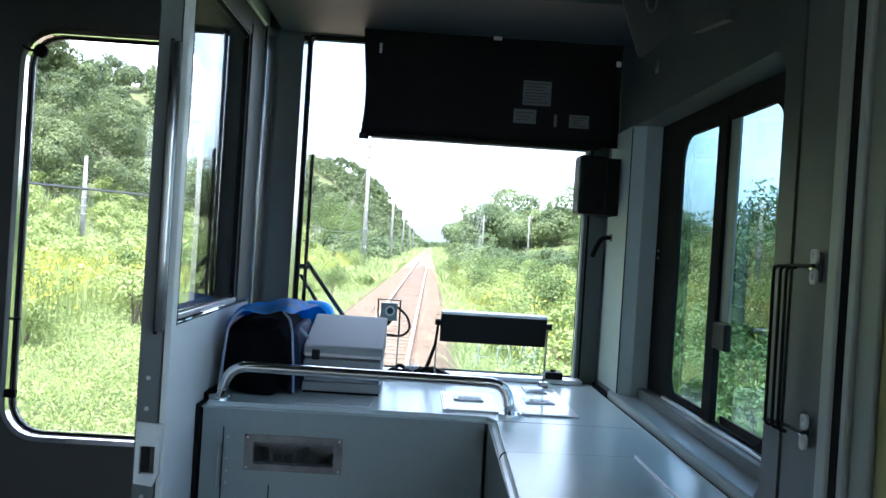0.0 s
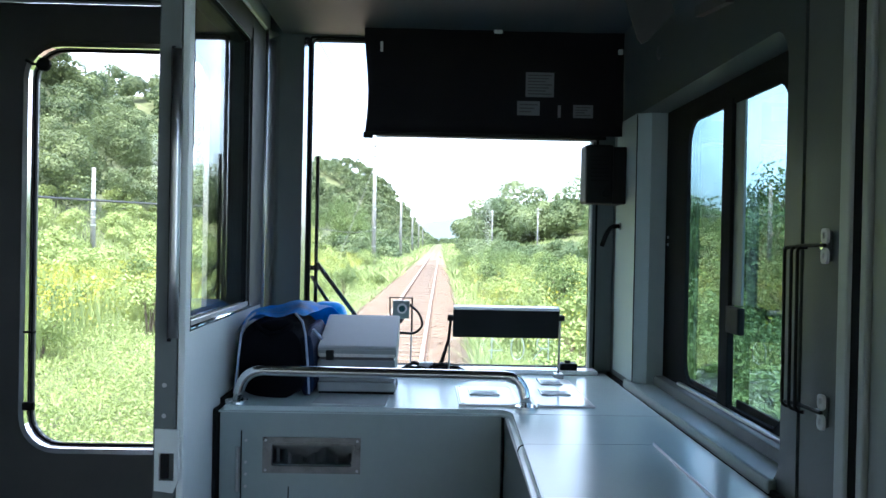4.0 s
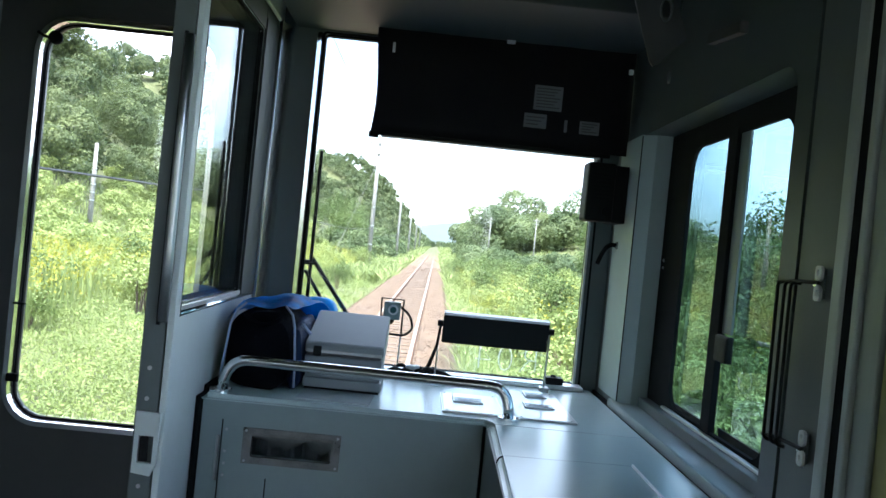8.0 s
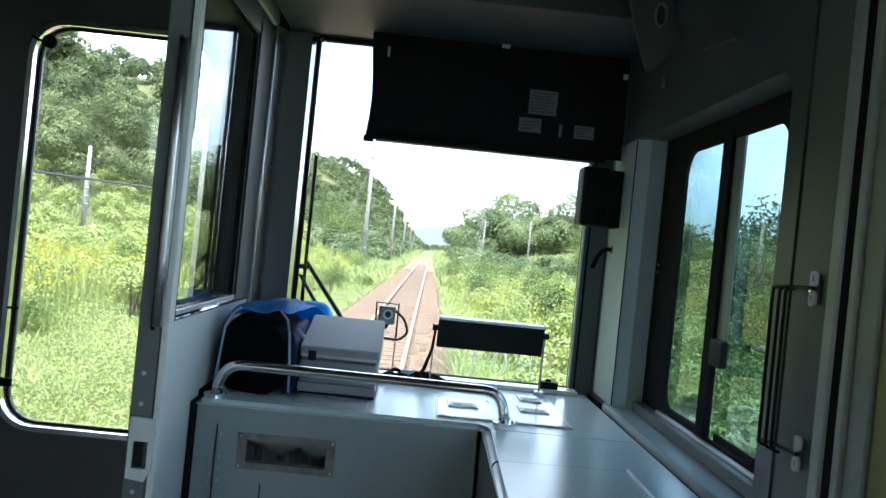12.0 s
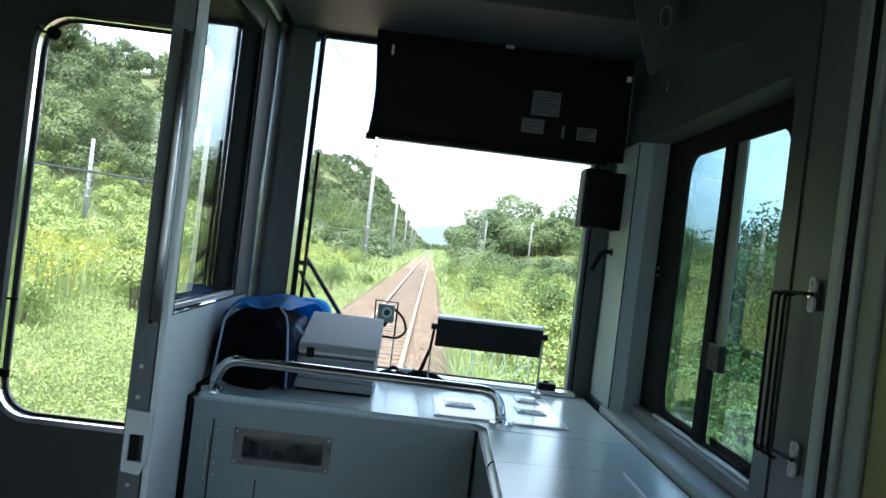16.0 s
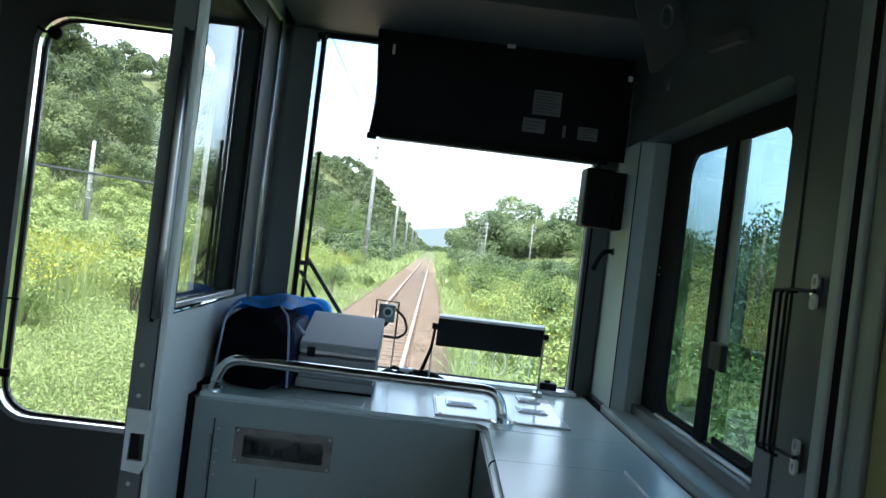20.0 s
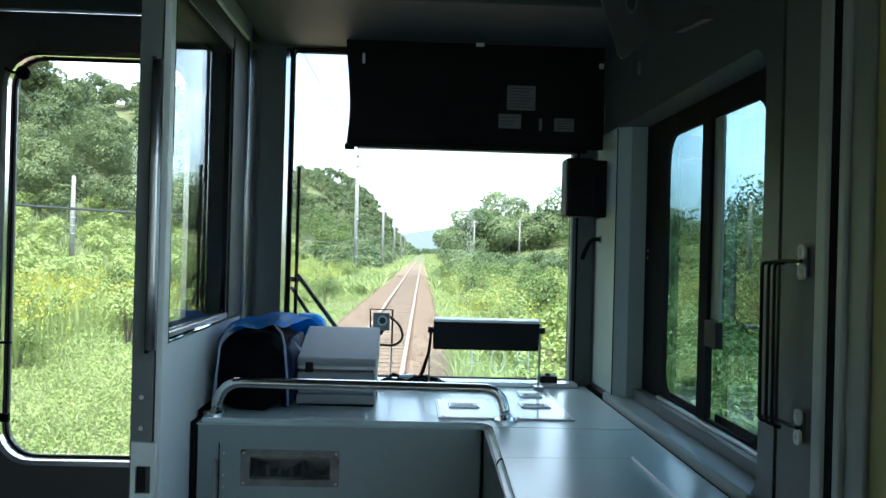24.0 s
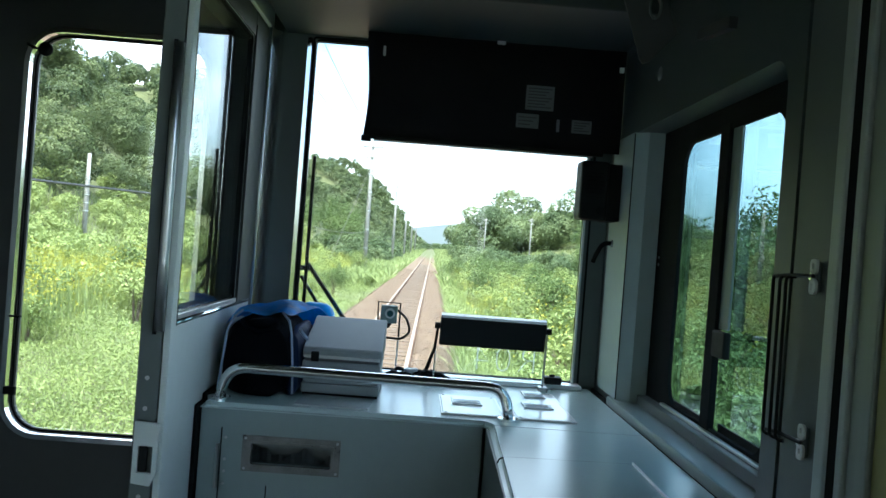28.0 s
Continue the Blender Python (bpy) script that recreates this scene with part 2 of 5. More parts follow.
BARK = mat("bark", (0.12, 0.09, 0.065), 0.9, vary=0.3, scale=8, bump=0.6, bump_scale=30)
LEAF_A = leaf_mat("broad_leaves", (0.045, 0.082, 0.026), (0.17, 0.23, 0.075), leaf_share=0.25, patch_scale=0.5, span=(0.25, 0.85))
LEAF_B = leaf_mat("bush_leaves", (0.115, 0.17, 0.05), (0.36, 0.42, 0.15), (0.44, 0.43, 0.14), 0.12, leaf_share=0.22, patch_scale=0.7, span=(0.25, 0.85))
# forest leaves made paler for far woods, haze included in the green
LEAF_D = leaf_mat("hazed_forest_leaves", (0.085, 0.125, 0.058), (0.235, 0.285, 0.125), through=0.45, patch_scale=0.12, leaf_share=0.10, span=(0.40, 0.74))
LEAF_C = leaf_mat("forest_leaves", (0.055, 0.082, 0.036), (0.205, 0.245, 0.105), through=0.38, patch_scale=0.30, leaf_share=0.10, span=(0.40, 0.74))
GRASS = leaf_mat("weeds", (0.14, 0.19, 0.06), (0.36, 0.42, 0.17), (0.42, 0.41, 0.20), 0.12, leaf_share=0.18, patch_scale=0.45, span=(0.25, 0.85))
GOLD = leaf_mat("goldenrod_flowers", (0.26, 0.27, 0.04), (0.46, 0.43, 0.06))
LETTER = leaf_mat("white_lettering", (0.88, 0.90, 0.88), (0.92, 0.93, 0.91), through=0.8)
# hill colour with the distance haze mixed in
HAZE = mat("haze_tinted_hills", (0.08, 0.10, 0.102), 0.95, vary=0.1, scale=0.01)
WIRE = mat("cable_sheath", (0.05, 0.05, 0.05), 0.6)

# ---- building helpers ----
def part(name, bm, material, parent=None, label="", smooth=False):
    """One bmesh as one mesh object, under a thing or a part of it."""
    me = bpy.data.meshes.new(name)
    bm.normal_update()
    if smooth:
        for f in bm.faces:
            f.smooth = True
    bm.to_mesh(me)
    bm.free()
    me.materials.append(material)
    ob = new(name, me)
    if parent:
        ob.parent = parent
        ob.matrix_parent_inverse = parent.matrix_world.inverted() if parent.type != "EMPTY" or True else Matrix()
    if label:
        ob["label"] = label
    return ob


def thing(name, label, category, at=(0, 0, 0), group="", kind=""):
    """An empty at a thing's base; its parts hang under it."""
    ob = new(name)
    ob.empty_display_size = 0.05
    ob.matrix_world = Matrix.Translation(at)
    ob.matrix_basis = Matrix.Translation(at)
    return tagged(ob, label, category, group, kind)


def box(x0, x1, y0, y1, z0, z1, bevel=0.0, bm=None, seg=2):
    """A box with rounded edges."""
    own = bmesh.new()
    bmesh.ops.create_cube(own, size=1)
    bmesh.ops.scale(own, vec=(x1 - x0, y1 - y0, z1 - z0), verts=own.verts)
    bmesh.ops.translate(own, vec=((x0 + x1) / 2, (y0 + y1) / 2, (z0 + z1) / 2), verts=own.verts)
    if bevel:
        bmesh.ops.bevel(own, geom=own.edges[:], offset=bevel, segments=seg, affect="EDGES", profile=0.6)
    if bm is None:
        return own
    return joined(bm, own)


def joined(bm, other):
    me = bpy.data.meshes.new("tmp")
    other.to_mesh(me)
    other.free()
    bm.from_mesh(me)
    bpy.data.meshes.remove(me)
    return bm


def turned(bm, m):
    bmesh.ops.transform(bm, matrix=m, verts=bm.verts)
    return bm


def rod(points, radius, bm=None, sides=10, close=False):
    """A round bar along a line of points."""
    bm = bm or bmesh.new()
    pts = [Vector(p) for p in points]
    rings = []
    up = Vector((0.31, 0.17, 0.93))
    a = None
    for i, p in enumerate(pts):
        d = (pts[min(i + 1, len(pts) - 1)] - pts[max(i - 1, 0)]).normalized()
        if a is None:
            a = d.cross(up if abs(d.dot(up)) < 0.95 else Vector((1, 0, 0)))
        a = (a - d * a.dot(d)).normalized()
        b = d.cross(a)
        r = radius[i] if isinstance(radius, (list, tuple)) else radius
        rings.append([bm.verts.new(p + r * (a * math.cos(t) + b * math.sin(t))) for t in (2 * math.pi * k / sides for k in range(sides))])
    for r0, r1 in zip(rings, rings[1:]):
        for k in range(sides):
            bm.faces.new((r0[k], r0[(k + 1) % sides], r1[(k + 1) % sides], r1[k]))
    bm.faces.new(rings[0][::-1])
    bm.faces.new(rings[-1])
    bmesh.ops.recalc_face_normals(bm, faces=bm.faces[:])
    return bm


def bend(points, radius, steps=6):
    """The line of points with its corners rounded."""
    pts = [Vector(p) for p in points]
    out = [pts[0]]
    for a, b, c in zip(pts, pts[1:], pts[2:]):
        p, q = b + (a - b).normalized() * radius, b + (c - b).normalized() * radius
        out += [(p * (1 - s) + b * s) * (1 - s) + (b * (1 - s) + q * s) * s for s in (k / steps for k in range(steps + 1))]
    return out + [pts[-1]]


def round_rect(u0, u1, v0, v1, r, seg=6):
    out = []
    for cu, cv, a in ((u1 - r, v1 - r, 0), (u0 + r, v1 - r, 90), (u0 + r, v0 + r, 180), (u1 - r, v0 + r, 270)):
        out += [(cu + r * math.cos(radians(a + 90 * k / seg)), cv + r * math.sin(radians(a + 90 * k / seg))) for k in range(seg + 1)]
    return out


def plate(outer, holes, axis, at, depth, bm=None):
    """A flat plate with holes through it, cut from a 2D outline, square to an axis, from at to at + depth."""
    own = bmesh.new()
    put = {"x": lambda u, v: (at, u, v), "y": lambda u, v: (u, at, v), "z": lambda u, v: (u, v, at)}[axis]
    edges = []
    for loop in (outer, *holes):
        vs = [own.verts.new(put(u, v)) for u, v in loop]
        edges += [own.edges.new((a, b)) for a, b in zip(vs, vs[1:] + vs[:1])]
    bmesh.ops.triangle_fill(own, edges=edges, use_beauty=True)
    got = bmesh.ops.extrude_face_region(own, geom=own.faces[:])
    way = Vector({"x": (depth, 0, 0), "y": (0, depth, 0), "z": (0, 0, depth)}[axis])
    bmesh.ops.translate(own, vec=way, verts=[g for g in got["geom"] if isinstance(g, bmesh.types.BMVert)])
    bmesh.ops.recalc_face_normals(own, faces=own.faces[:])
    return own if bm is None else joined(bm, own)


def rect(u0, u1, v0, v1):
    return [(u0, v0), (u1, v0), (u1, v1), (u0, v1)]


def ring(u0, u1, v0, v1, r, w, axis, at, depth):
    """A frame of width w round a rounded opening."""
    return plate(round_rect(u0 - w, u1 + w, v0 - w, v1 + w, r + w), [round_rect(u0, u1, v0, v1, r)], axis, at, depth)


def structure(ob, label, category):
    return tagged(ob, label, category, kind="structure")


# ---- the car body: x to the right of the track's middle, y ahead, z above the rails ----
FRONT, FLOOR_Z, CEIL_Z, SIDE = 2.46, 1.10, 3.15, 1.345
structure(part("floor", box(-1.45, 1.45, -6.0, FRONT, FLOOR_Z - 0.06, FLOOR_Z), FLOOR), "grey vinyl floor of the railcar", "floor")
structure(part("ceiling", box(-1.45, 1.45, -6.0, FRONT + 0.1, CEIL_Z, CEIL_Z + 0.06), CEIL), "lined ceiling of the railcar, its shade put into dark grey", "ceiling")

WS = (0.518, 1.288, 1.812, 2.696)  # windscreen opening
GW = (-0.235, 0.235, 1.577, 2.655)  # window of the gangway door
front = plate(rect(-1.45, 1.45, FLOOR_Z, CEIL_Z), [round_rect(*WS, 0.012), rect(-0.36, 0.36, FLOOR_Z + 0.01, 2.78), round_rect(-1.29, -0.52, 1.812, 2.685, 0.03)], "y", FRONT, 0.03)
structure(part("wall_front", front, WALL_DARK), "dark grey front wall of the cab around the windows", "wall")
# gangway door in the middle of the front
door = structure(part("door_1", plate(rect(-0.355, 0.355, FLOOR_Z + 0.015, 2.775), [round_rect(*GW, 0.085)], "y", FRONT + 0.012, 0.05), DOORGREY), "closed dark gangway door with a tall rounded window", "door")
part("window_frame", ring(*GW, 0.085, 0.014, "y", FRONT - 0.010, 0.034), CHROME, door, "polished metal window frame")
part("gasket", ring(GW[0] + 0.005, GW[1] - 0.005, GW[2] + 0.005, GW[3] - 0.005, 0.08, 0.012, "y", FRONT + 0.0285, 0.012), RUBBER, door)
pane = part("pane", plate(round_rect(GW[0] + 0.01, GW[1] - 0.01, GW[2] + 0.01, GW[3] - 0.01, 0.07), [], "y", FRONT + 0.03, 0.005), GLASS, door)
pane.visible_shadow = False
# windscreen
win = structure(part("window_1", ring(WS[0] + 0.003, WS[1] - 0.005, WS[2] + 0.006, WS[3] - 0.004, 0.005, 0.007, "y", FRONT + 0.006, 0.026), RUBBER), "large windscreen in a black gasket", "window")
part("window_trim", ring(WS[0], WS[1] + 0.008, WS[2], WS[3], 0.004, 0.0052, "y", FRONT - 0.0035, 0.03), RUBBER, win, "narrow black trim")
part("edge_line", box(WS[1] - 0.0075, WS[1] - 0.0015, FRONT - 0.006, FRONT + 0.004, WS[2] + 0.004, WS[3] - 0.004, 0.001), ENAMEL, win, "thin white edge line")
pane = part("pane", plate(round_rect(WS[0] + 0.004, WS[1] - 0.004, WS[2] + 0.004, WS[3] - 0.004, 0.012), [], "y", FRONT + 0.014, 0.006), GLASS, win)
pane.visible_shadow = False
win = structure(part("window_2", ring(-1.28, -0.53, 1.824, 2.673, 0.02, 0.02, "y", FRONT + 0.006, 0.03), RUBBER), "windscreen of the driver's half in a black gasket", "window")
pane = part("pane", plate(round_rect(-1.285, -0.525, 1.818, 2.68, 0.03), [], "y", FRONT + 0.014, 0.006), GLASS, win)
pane.visible_shadow = False

part("edge_bead", plate([(WS[0] - 0.0165, FRONT - 0.0005), (WS[0] - 0.0165, FRONT - 0.024), (WS[0] - 0.0060, FRONT - 0.0040), (WS[0] - 0.0060, FRONT - 0.0005)], [], "z", WS[2], WS[3] - WS[2]), CHROME, bpy.data.objects["window_1"], "bright chamfered edge strip")
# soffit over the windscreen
# the blind's shade on the soffit is in its dark colour
structure(part("soffit", box(0.44, 1.345, 1.98, FRONT, 2.705, 2.78, 0.006), CEIL), "soffit panel above the windscreen, darkened for the shade there", "trim")
structure(part("soffit_front", box(-1.45, 1.345, 1.955, 1.98, 2.70, CEIL_Z, 0.004), CEIL), "fascia above the soffit, darkened for the shade there", "trim")

# right side wall with the sliding window in a recess
SW = (1.275, 2.2465, 1.812, 2.472)  # y0 y1 z0 z1 of the recess
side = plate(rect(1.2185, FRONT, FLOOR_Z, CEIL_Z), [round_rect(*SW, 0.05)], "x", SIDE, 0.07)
structure(part("wall_right", side, WALL), "side wall with a recessed window, its shade put into dark grey", "wall")
skin = plate(rect(0.95, FRONT + 0.09, 0.9, CEIL_Z), [rect(1.30, 2.38, 1.79, 2.51)], "x", SIDE + 0.085, 0.02)
structure(part("wall_right_skin", skin, RUBBER), "outer skin of the side wall", "wall")
GX = SIDE + 0.064
win = structure(part("window_3", plate(rect(1.26, 2.27, 1.80, 2.49), [round_rect(1.425, 1.985, 1.858, 2.425, 0.055)], "x", GX, 0.008), RUBBER), "black framed sliding side window with green tinted panes", "window")
part("sash_stile", box(GX - 0.003, GX + 0.0095, 1.690, 1.742, 1.846, 2.436, 0.002), RUBBER, win, "black meeting stile of the sashes")
part("sash_rail", box(GX + 0.0085, GX + 0.013, 1.742, 2.0, 1.846, 1.866, 0.001), BLACK, win, "front sash rail")
part("sash_rail", box(GX + 0.017, GX + 0.0215, 1.41, 1.69, 1.846, 1.868, 0.001), BLACK, win, "rear sash rail")
for y0, y1, x in ((1.74, 2.06, GX + 0.0105), (1.42, 1.76, GX + 0.019)):
    pane = part("pane", box(x, x + 0.003, y0, y1, 1.848, 2.432), TINT, win, "green tinted pane")
    pane.visible_shadow = False
part("brush_strip", box(GX + 0.0040, GX + 0.0085, 1.640, 1.6885, 2.047, 2.428), PANELGREY, win, "grey sealing strip of the rear sash")
part("catch", box(GX - 0.008, GX + 0.006, 1.622, 1.690, 1.995, 2.045, 0.004), BLACK, win, "black plastic sash catch")
for z in (2.175, 2.158):
    part("screw", rod([(GX - 0.002, 2.13, z), (GX + 0.001, 2.13, z)], 0.0035, sides=8), ALU, win)
part("sill", box(SIDE - 0.012, SIDE + 0.068, 1.285, 2.245, 1.80, 1.822, 0.006), DESK_DIM, win, "grey sill")
part("sill_rail", box(GX - 0.026, GX - 0.001, 1.30, 2.142, 1.823, 1.846, 0.003), WALL, win, "dark lower runner")
part("sill_lip", box(GX - 0.010, GX - 0.0005, 1.36, 2.0, 1.8465, 1.853, 0.002), ALU, win, "bright worn lip")

structure(part("casing_joint", rod([(SIDE - 0.003, 2.183, 1.824), (SIDE - 0.003, 2.183, 2.47)], 0.0016, sides=6), RUBBER), "fine dark joint down the corner casing", "trim")
structure(part("pillar_casing", plate([(SIDE - 0.003, 2.410), (SIDE - 0.003, 2.183), (SIDE + 0.025, 2.155), (SIDE + 0.0635, 2.155), (SIDE + 0.0635, 2.410)], [], "z", 1.8225, 0.6515), CASING), "pale grey corner pillar casing", "trim")
# panel, shut and door pillar behind the window
structure(part("wall_right_panel", box(SIDE + 0.002, SIDE + 0.07, 1.0905, 1.2145, FLOOR_Z, CEIL_Z, 0.003), PANELMID), "narrow grey panel beside the side window", "wall")
structure(part("panel_joint", box(SIDE + 0.012, SIDE + 0.06, 1.2147, 1.2183, FLOOR_Z, CEIL_Z), RUBBER), "black joint between wall and panel", "trim")
structure(part("pillar", box(SIDE - 0.008, SIDE + 0.06, 1.0605, 1.0895, FLOOR_Z, CEIL_Z, 0.004), SATIN), "brushed steel pillar strip", "trim")
structure(part("door_seal", box(SIDE - 0.004, SIDE + 0.06, 1.0415, 1.060, FLOOR_Z, CEIL_Z), RUBBER), "black rubber door seal", "trim")
structure(part("pillar_rear", box(SIDE - 0.004, SIDE + 0.06, 1.0250, 1.041, FLOOR_Z, CEIL_Z, 0.003), SATIN), "brushed steel door pillar", "trim")
structure(part("door_jamb", box(SIDE + 0.001, SIDE + 0.06, 0.9765, 1.0225, FLOOR_Z, CEIL_Z, 0.003), PANELSTEEL), "dull greenish steel door jamb", "trim")
door = structure(part("door_2", plate(rect(-0.10, 0.975, FLOOR_Z + 0.01, 3.0), [round_rect(0.45, 0.88, 1.95, 2.85, 0.05), round_rect(-0.05, 0.42, 1.95, 2.85, 0.05)], "x", SIDE + 0.01, 0.035), STEEL), "closed steel passenger door with two windows", "door")
for y0 in (0.44, -0.055):
    pane = part("pane", box(SIDE + 0.025, SIDE + 0.03, y0, y0 + 0.48, 1.94, 2.86), GLASS, door)
    pane.visible_shadow = False
part("door_edge", box(SIDE + 0.006, SIDE + 0.0095, 0.905, 0.974, FLOOR_Z + 0.02, 2.98, 0.001), YELLOW, door, "yellow door edge")
# saloon behind the camera, unseen: side walls with windows placed to light the cab
holes = [round_rect(y, y + 1.65, 1.72, 3.0, 0.06) for y in (-3.95, -5.8)]
structure(part("wall_right_saloon", plate(rect(-6.0, -0.10, FLOOR_Z, CEIL_Z), holes, "x", SIDE + 0.01, 0.06), SALOON), "unseen pale saloon side wall, windows placed to light the cab", "wall")
structure(part("wall_left", plate(rect(-6.0, FRONT, FLOOR_Z, CEIL_Z), holes + [round_rect(1.45, 2.1, 1.85, 2.45, 0.06)], "x", -SIDE - 0.07, 0.06), SALOON), "pale left side wall, unseen windows placed to light the cab", "wall")
structure(part("wall_rear", box(-1.45, 1.45, -6.06, -6.0, FLOOR_Z, CEIL_Z), SALOON), "unseen pale rear wall of the saloon", "wall")
# driver's half, shut off
structure(part("wall_driver", box(-0.47, -0.43, 1.5, FRONT, FLOOR_Z, CEIL_Z), WALL_DARK), "dark partition of the driver's cab", "wall")
structure(part("wall_driver_rear", box(-1.40, -0.43, 1.46, 1.5, FLOOR_Z, CEIL_Z), WALL_DARK), "dark rear partition of the driver's cab", "wall")

# partition between gangway and desk, with its window
PX = 0.405
PW = (1.642, 2.19, 1.997, 2.632)
wall = structure(part("wall_partition", plate(rect(1.6265, FRONT, FLOOR_Z, CEIL_Z), [round_rect(*PW, 0.012)], "x", PX - 0.045, 0.045), PARTITION), "pale grey partition with a window beside the gangway", "wall")
part("window_trim", plate(rect(PW[0] - 0.010, PW[1] + 0.002, PW[2] - 0.014, PW[3] + 0.012), [rect(PW[0] + 0.004, PW[1] - 0.004, PW[2] + 0.004, PW[3] - 0.004)], "x", PX - 0.052, 0.006), RUBBER, wall, "black window trim")
part("lining", box(PX - 0.0445, PX + 0.0004, PW[1] - 0.006, PW[1] - 0.0005, PW[2] + 0.001, PW[3] - 0.001), RUBBER, wall, "black lining of the window opening")
part("lining", box(PX - 0.0445, PX + 0.0004, PW[0] + 0.012, PW[1] - 0.0065, PW[3] - 0.006, PW[3] - 0.0005), RUBBER, wall, "black lining of the window opening")
part("sill_trim", box(PX, PX + 0.005, PW[0] - 0.004, PW[1] + 0.002, PW[2] - 0.014, PW[2] + 0.004, 0.001), ALU, wall, "aluminium sill trim")
# shade on the partition above its window, put in as a dark plate
part("header", box(PX + 0.0005, PX + 0.004, 1.66, 2.372, PW[3] + 0.001, 2.692, 0.001), BANDDARK, wall, "dark plate standing in for shade over the window")
part("header_bead", rod([(PX + 0.006, 1.66, 2.698), (PX + 0.006, 2.36, 2.698)], 0.005, sides=10), WHITE, wall, "white joint bead", smooth=True)
part("gasket", plate(rect(PW[0] + 0.003, PW[1] - 0.003, PW[2] + 0.003, PW[3] - 0.003), [rect(PW[0] + 0.010, PW[1] - 0.012, PW[2] + 0.008, PW[3] - 0.012)], "x", PX - 0.034, 0.024), RUBBER, wall)
pane = part("pane", box(PX - 0.008, PX - 0.003, PW[0] + 0.006, PW[1] - 0.006, PW[2] + 0.006, PW[3] - 0.006), GLASS, wall)
pane.visible_shadow = False
part("window_band", box(PX + 0.0005, PX + 0.005, PW[1] + 0.0025, 2.372, 1.985, 2.692, 0.001), BANDDARK, wall, "dark grey band beside the window")
part("band_seam", box(PX + 0.0048, PX + 0.0065, PW[1] + 0.0025, PW[1] + 0.0085, 1.985, 2.66), RUBBER, wall, "black seal line")
part("corner_bead", rod([(PX + 0.006, 2.378, 1.83), (PX + 0.006, 2.378, 2.70)], 0.005, sides=12), ALU, wall, "thin bright joint bead", smooth=True)
part("corner_strip", box(PX + 0.0005, PX + 0.007, 2.384, FRONT - 0.0005, 1.83, 2.70, 0.001), ENAMEL, wall, "white joint strip")
chamfer = plate([(PX + 0.0075, 2.385), (PX + 0.0285, 2.429), (PX + 0.0285, FRONT - 0.0005), (PX + 0.0075, FRONT - 0.0005)], [], "z", 1.83, 0.87)
part("corner_angle", chamfer, CHROME, wall, "bright chamfered corner strip")
part("window_bead", rod([(PX + 0.005, PW[0] - 0.006, PW[2] - 0.014), (PX + 0.005, PW[0] - 0.006, PW[3])], 0.006, sides=12), CHROME, wall, "bright window bead", smooth=True)
part("sill_bead", rod([(PX + 0.005, PW[0] - 0.006, PW[2] - 0.010), (PX + 0.005, 2.35, PW[2] - 0.010)], 0.005, sides=12), CHROME, wall, "bright sill bead", smooth=True)
post = structure(part("post", box(PX - 0.043, PX - 0.004, 1.599, 1.6255, FLOOR_Z, CEIL_Z, 0.003), WALL_DARK), "dark grey end post of the partition", "trim")
part("edge_strip", box(PX - 0.001, PX + 0.011, 1.598, 1.630, FLOOR_Z, CEIL_Z, 0.002), PARTITION, post, "pale corner strip")
part("groove", box(PX - 0.021, PX - 0.014, 1.5965, 1.5995, 1.969, 2.488, 0.001), RUBBER, post, "black recess behind the grab bar")
part("grab_bar", rod([(PX - 0.007, 1.586, z) for z in (1.977, 2.1, 2.3, 2.480)], 0.0088, sides=14), ALU, post, "metal vertical grab bar", smooth=True)
for z in (1.99, 2.467):
    part("standoff", rod([(PX - 0.007, 1.586, z), (PX - 0.007, 1.600, z)], 0.005), CHROME, post)
lock = part("lock_plate", plate([(PX - 0.036, 1.709), (PX - 0.004, 1.705), (PX + 0.006, 1.727), (PX + 0.006, 1.815), (PX - 0.036, 1.817)], [rect(PX - 0.028, PX - 0.002, 1.727, 1.775)], "y", 1.586, 0.009), PARTITION, post, "pale metal lock plate")
part("latch", box(PX - 0.027, PX - 0.012, 1.589, 1.596, 1.729, 1.773, 0.002), BLACK, lock, "black latch")
for z in (1.892, 1.838, 1.683):
    part("screw", rod([(PX - 0.024, 1.597, z), (PX - 0.024, 1.5995, z)], 0.004, sides=8), STEEL, post)

# ---- things in the cab ----
DESK_Z, DESK_Y = 1.805, 1.872
desk = thing("console_desk", "L-shaped grey painted steel desk under the windscreen", "desk", (0.9, 2.1, FLOOR_Z))
outline = [(0.414, DESK_Y + 0.0055), (0.982, DESK_Y + 0.0055), (0.997, DESK_Y + 0.002), (1.007, DESK_Y - 0.010), (1.011, DESK_Y - 0.026), (0.983, 0.95), (1.336, 0.95), (1.336, 2.455), (0.412, 2.455), (0.412, 1.94)]
top = plate(outline, [], "z", DESK_Z - 0.012, 0.012)
rim = [e for e in top.edges if all(abs(v.co.z - DESK_Z) < 1e-5 for v in e.verts) and len(e.link_faces) == 2 and abs(e.link_faces[0].normal.dot(e.link_faces[1].normal)) < 0.5]
bmesh.ops.bevel(top, geom=rim, offset=0.010, segments=5, affect="EDGES")
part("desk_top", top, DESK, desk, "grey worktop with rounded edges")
# front panel in the darkened desk paint, to stand for its shade
panel = part("front_panel", plate(rect(0.418, 1.0, FLOOR_Z, DESK_Z - 0.0125), [rect(0.524, 0.693, 1.682, 1.730)], "y", DESK_Y + 0.006, 0.02), DESK_DIM, desk)
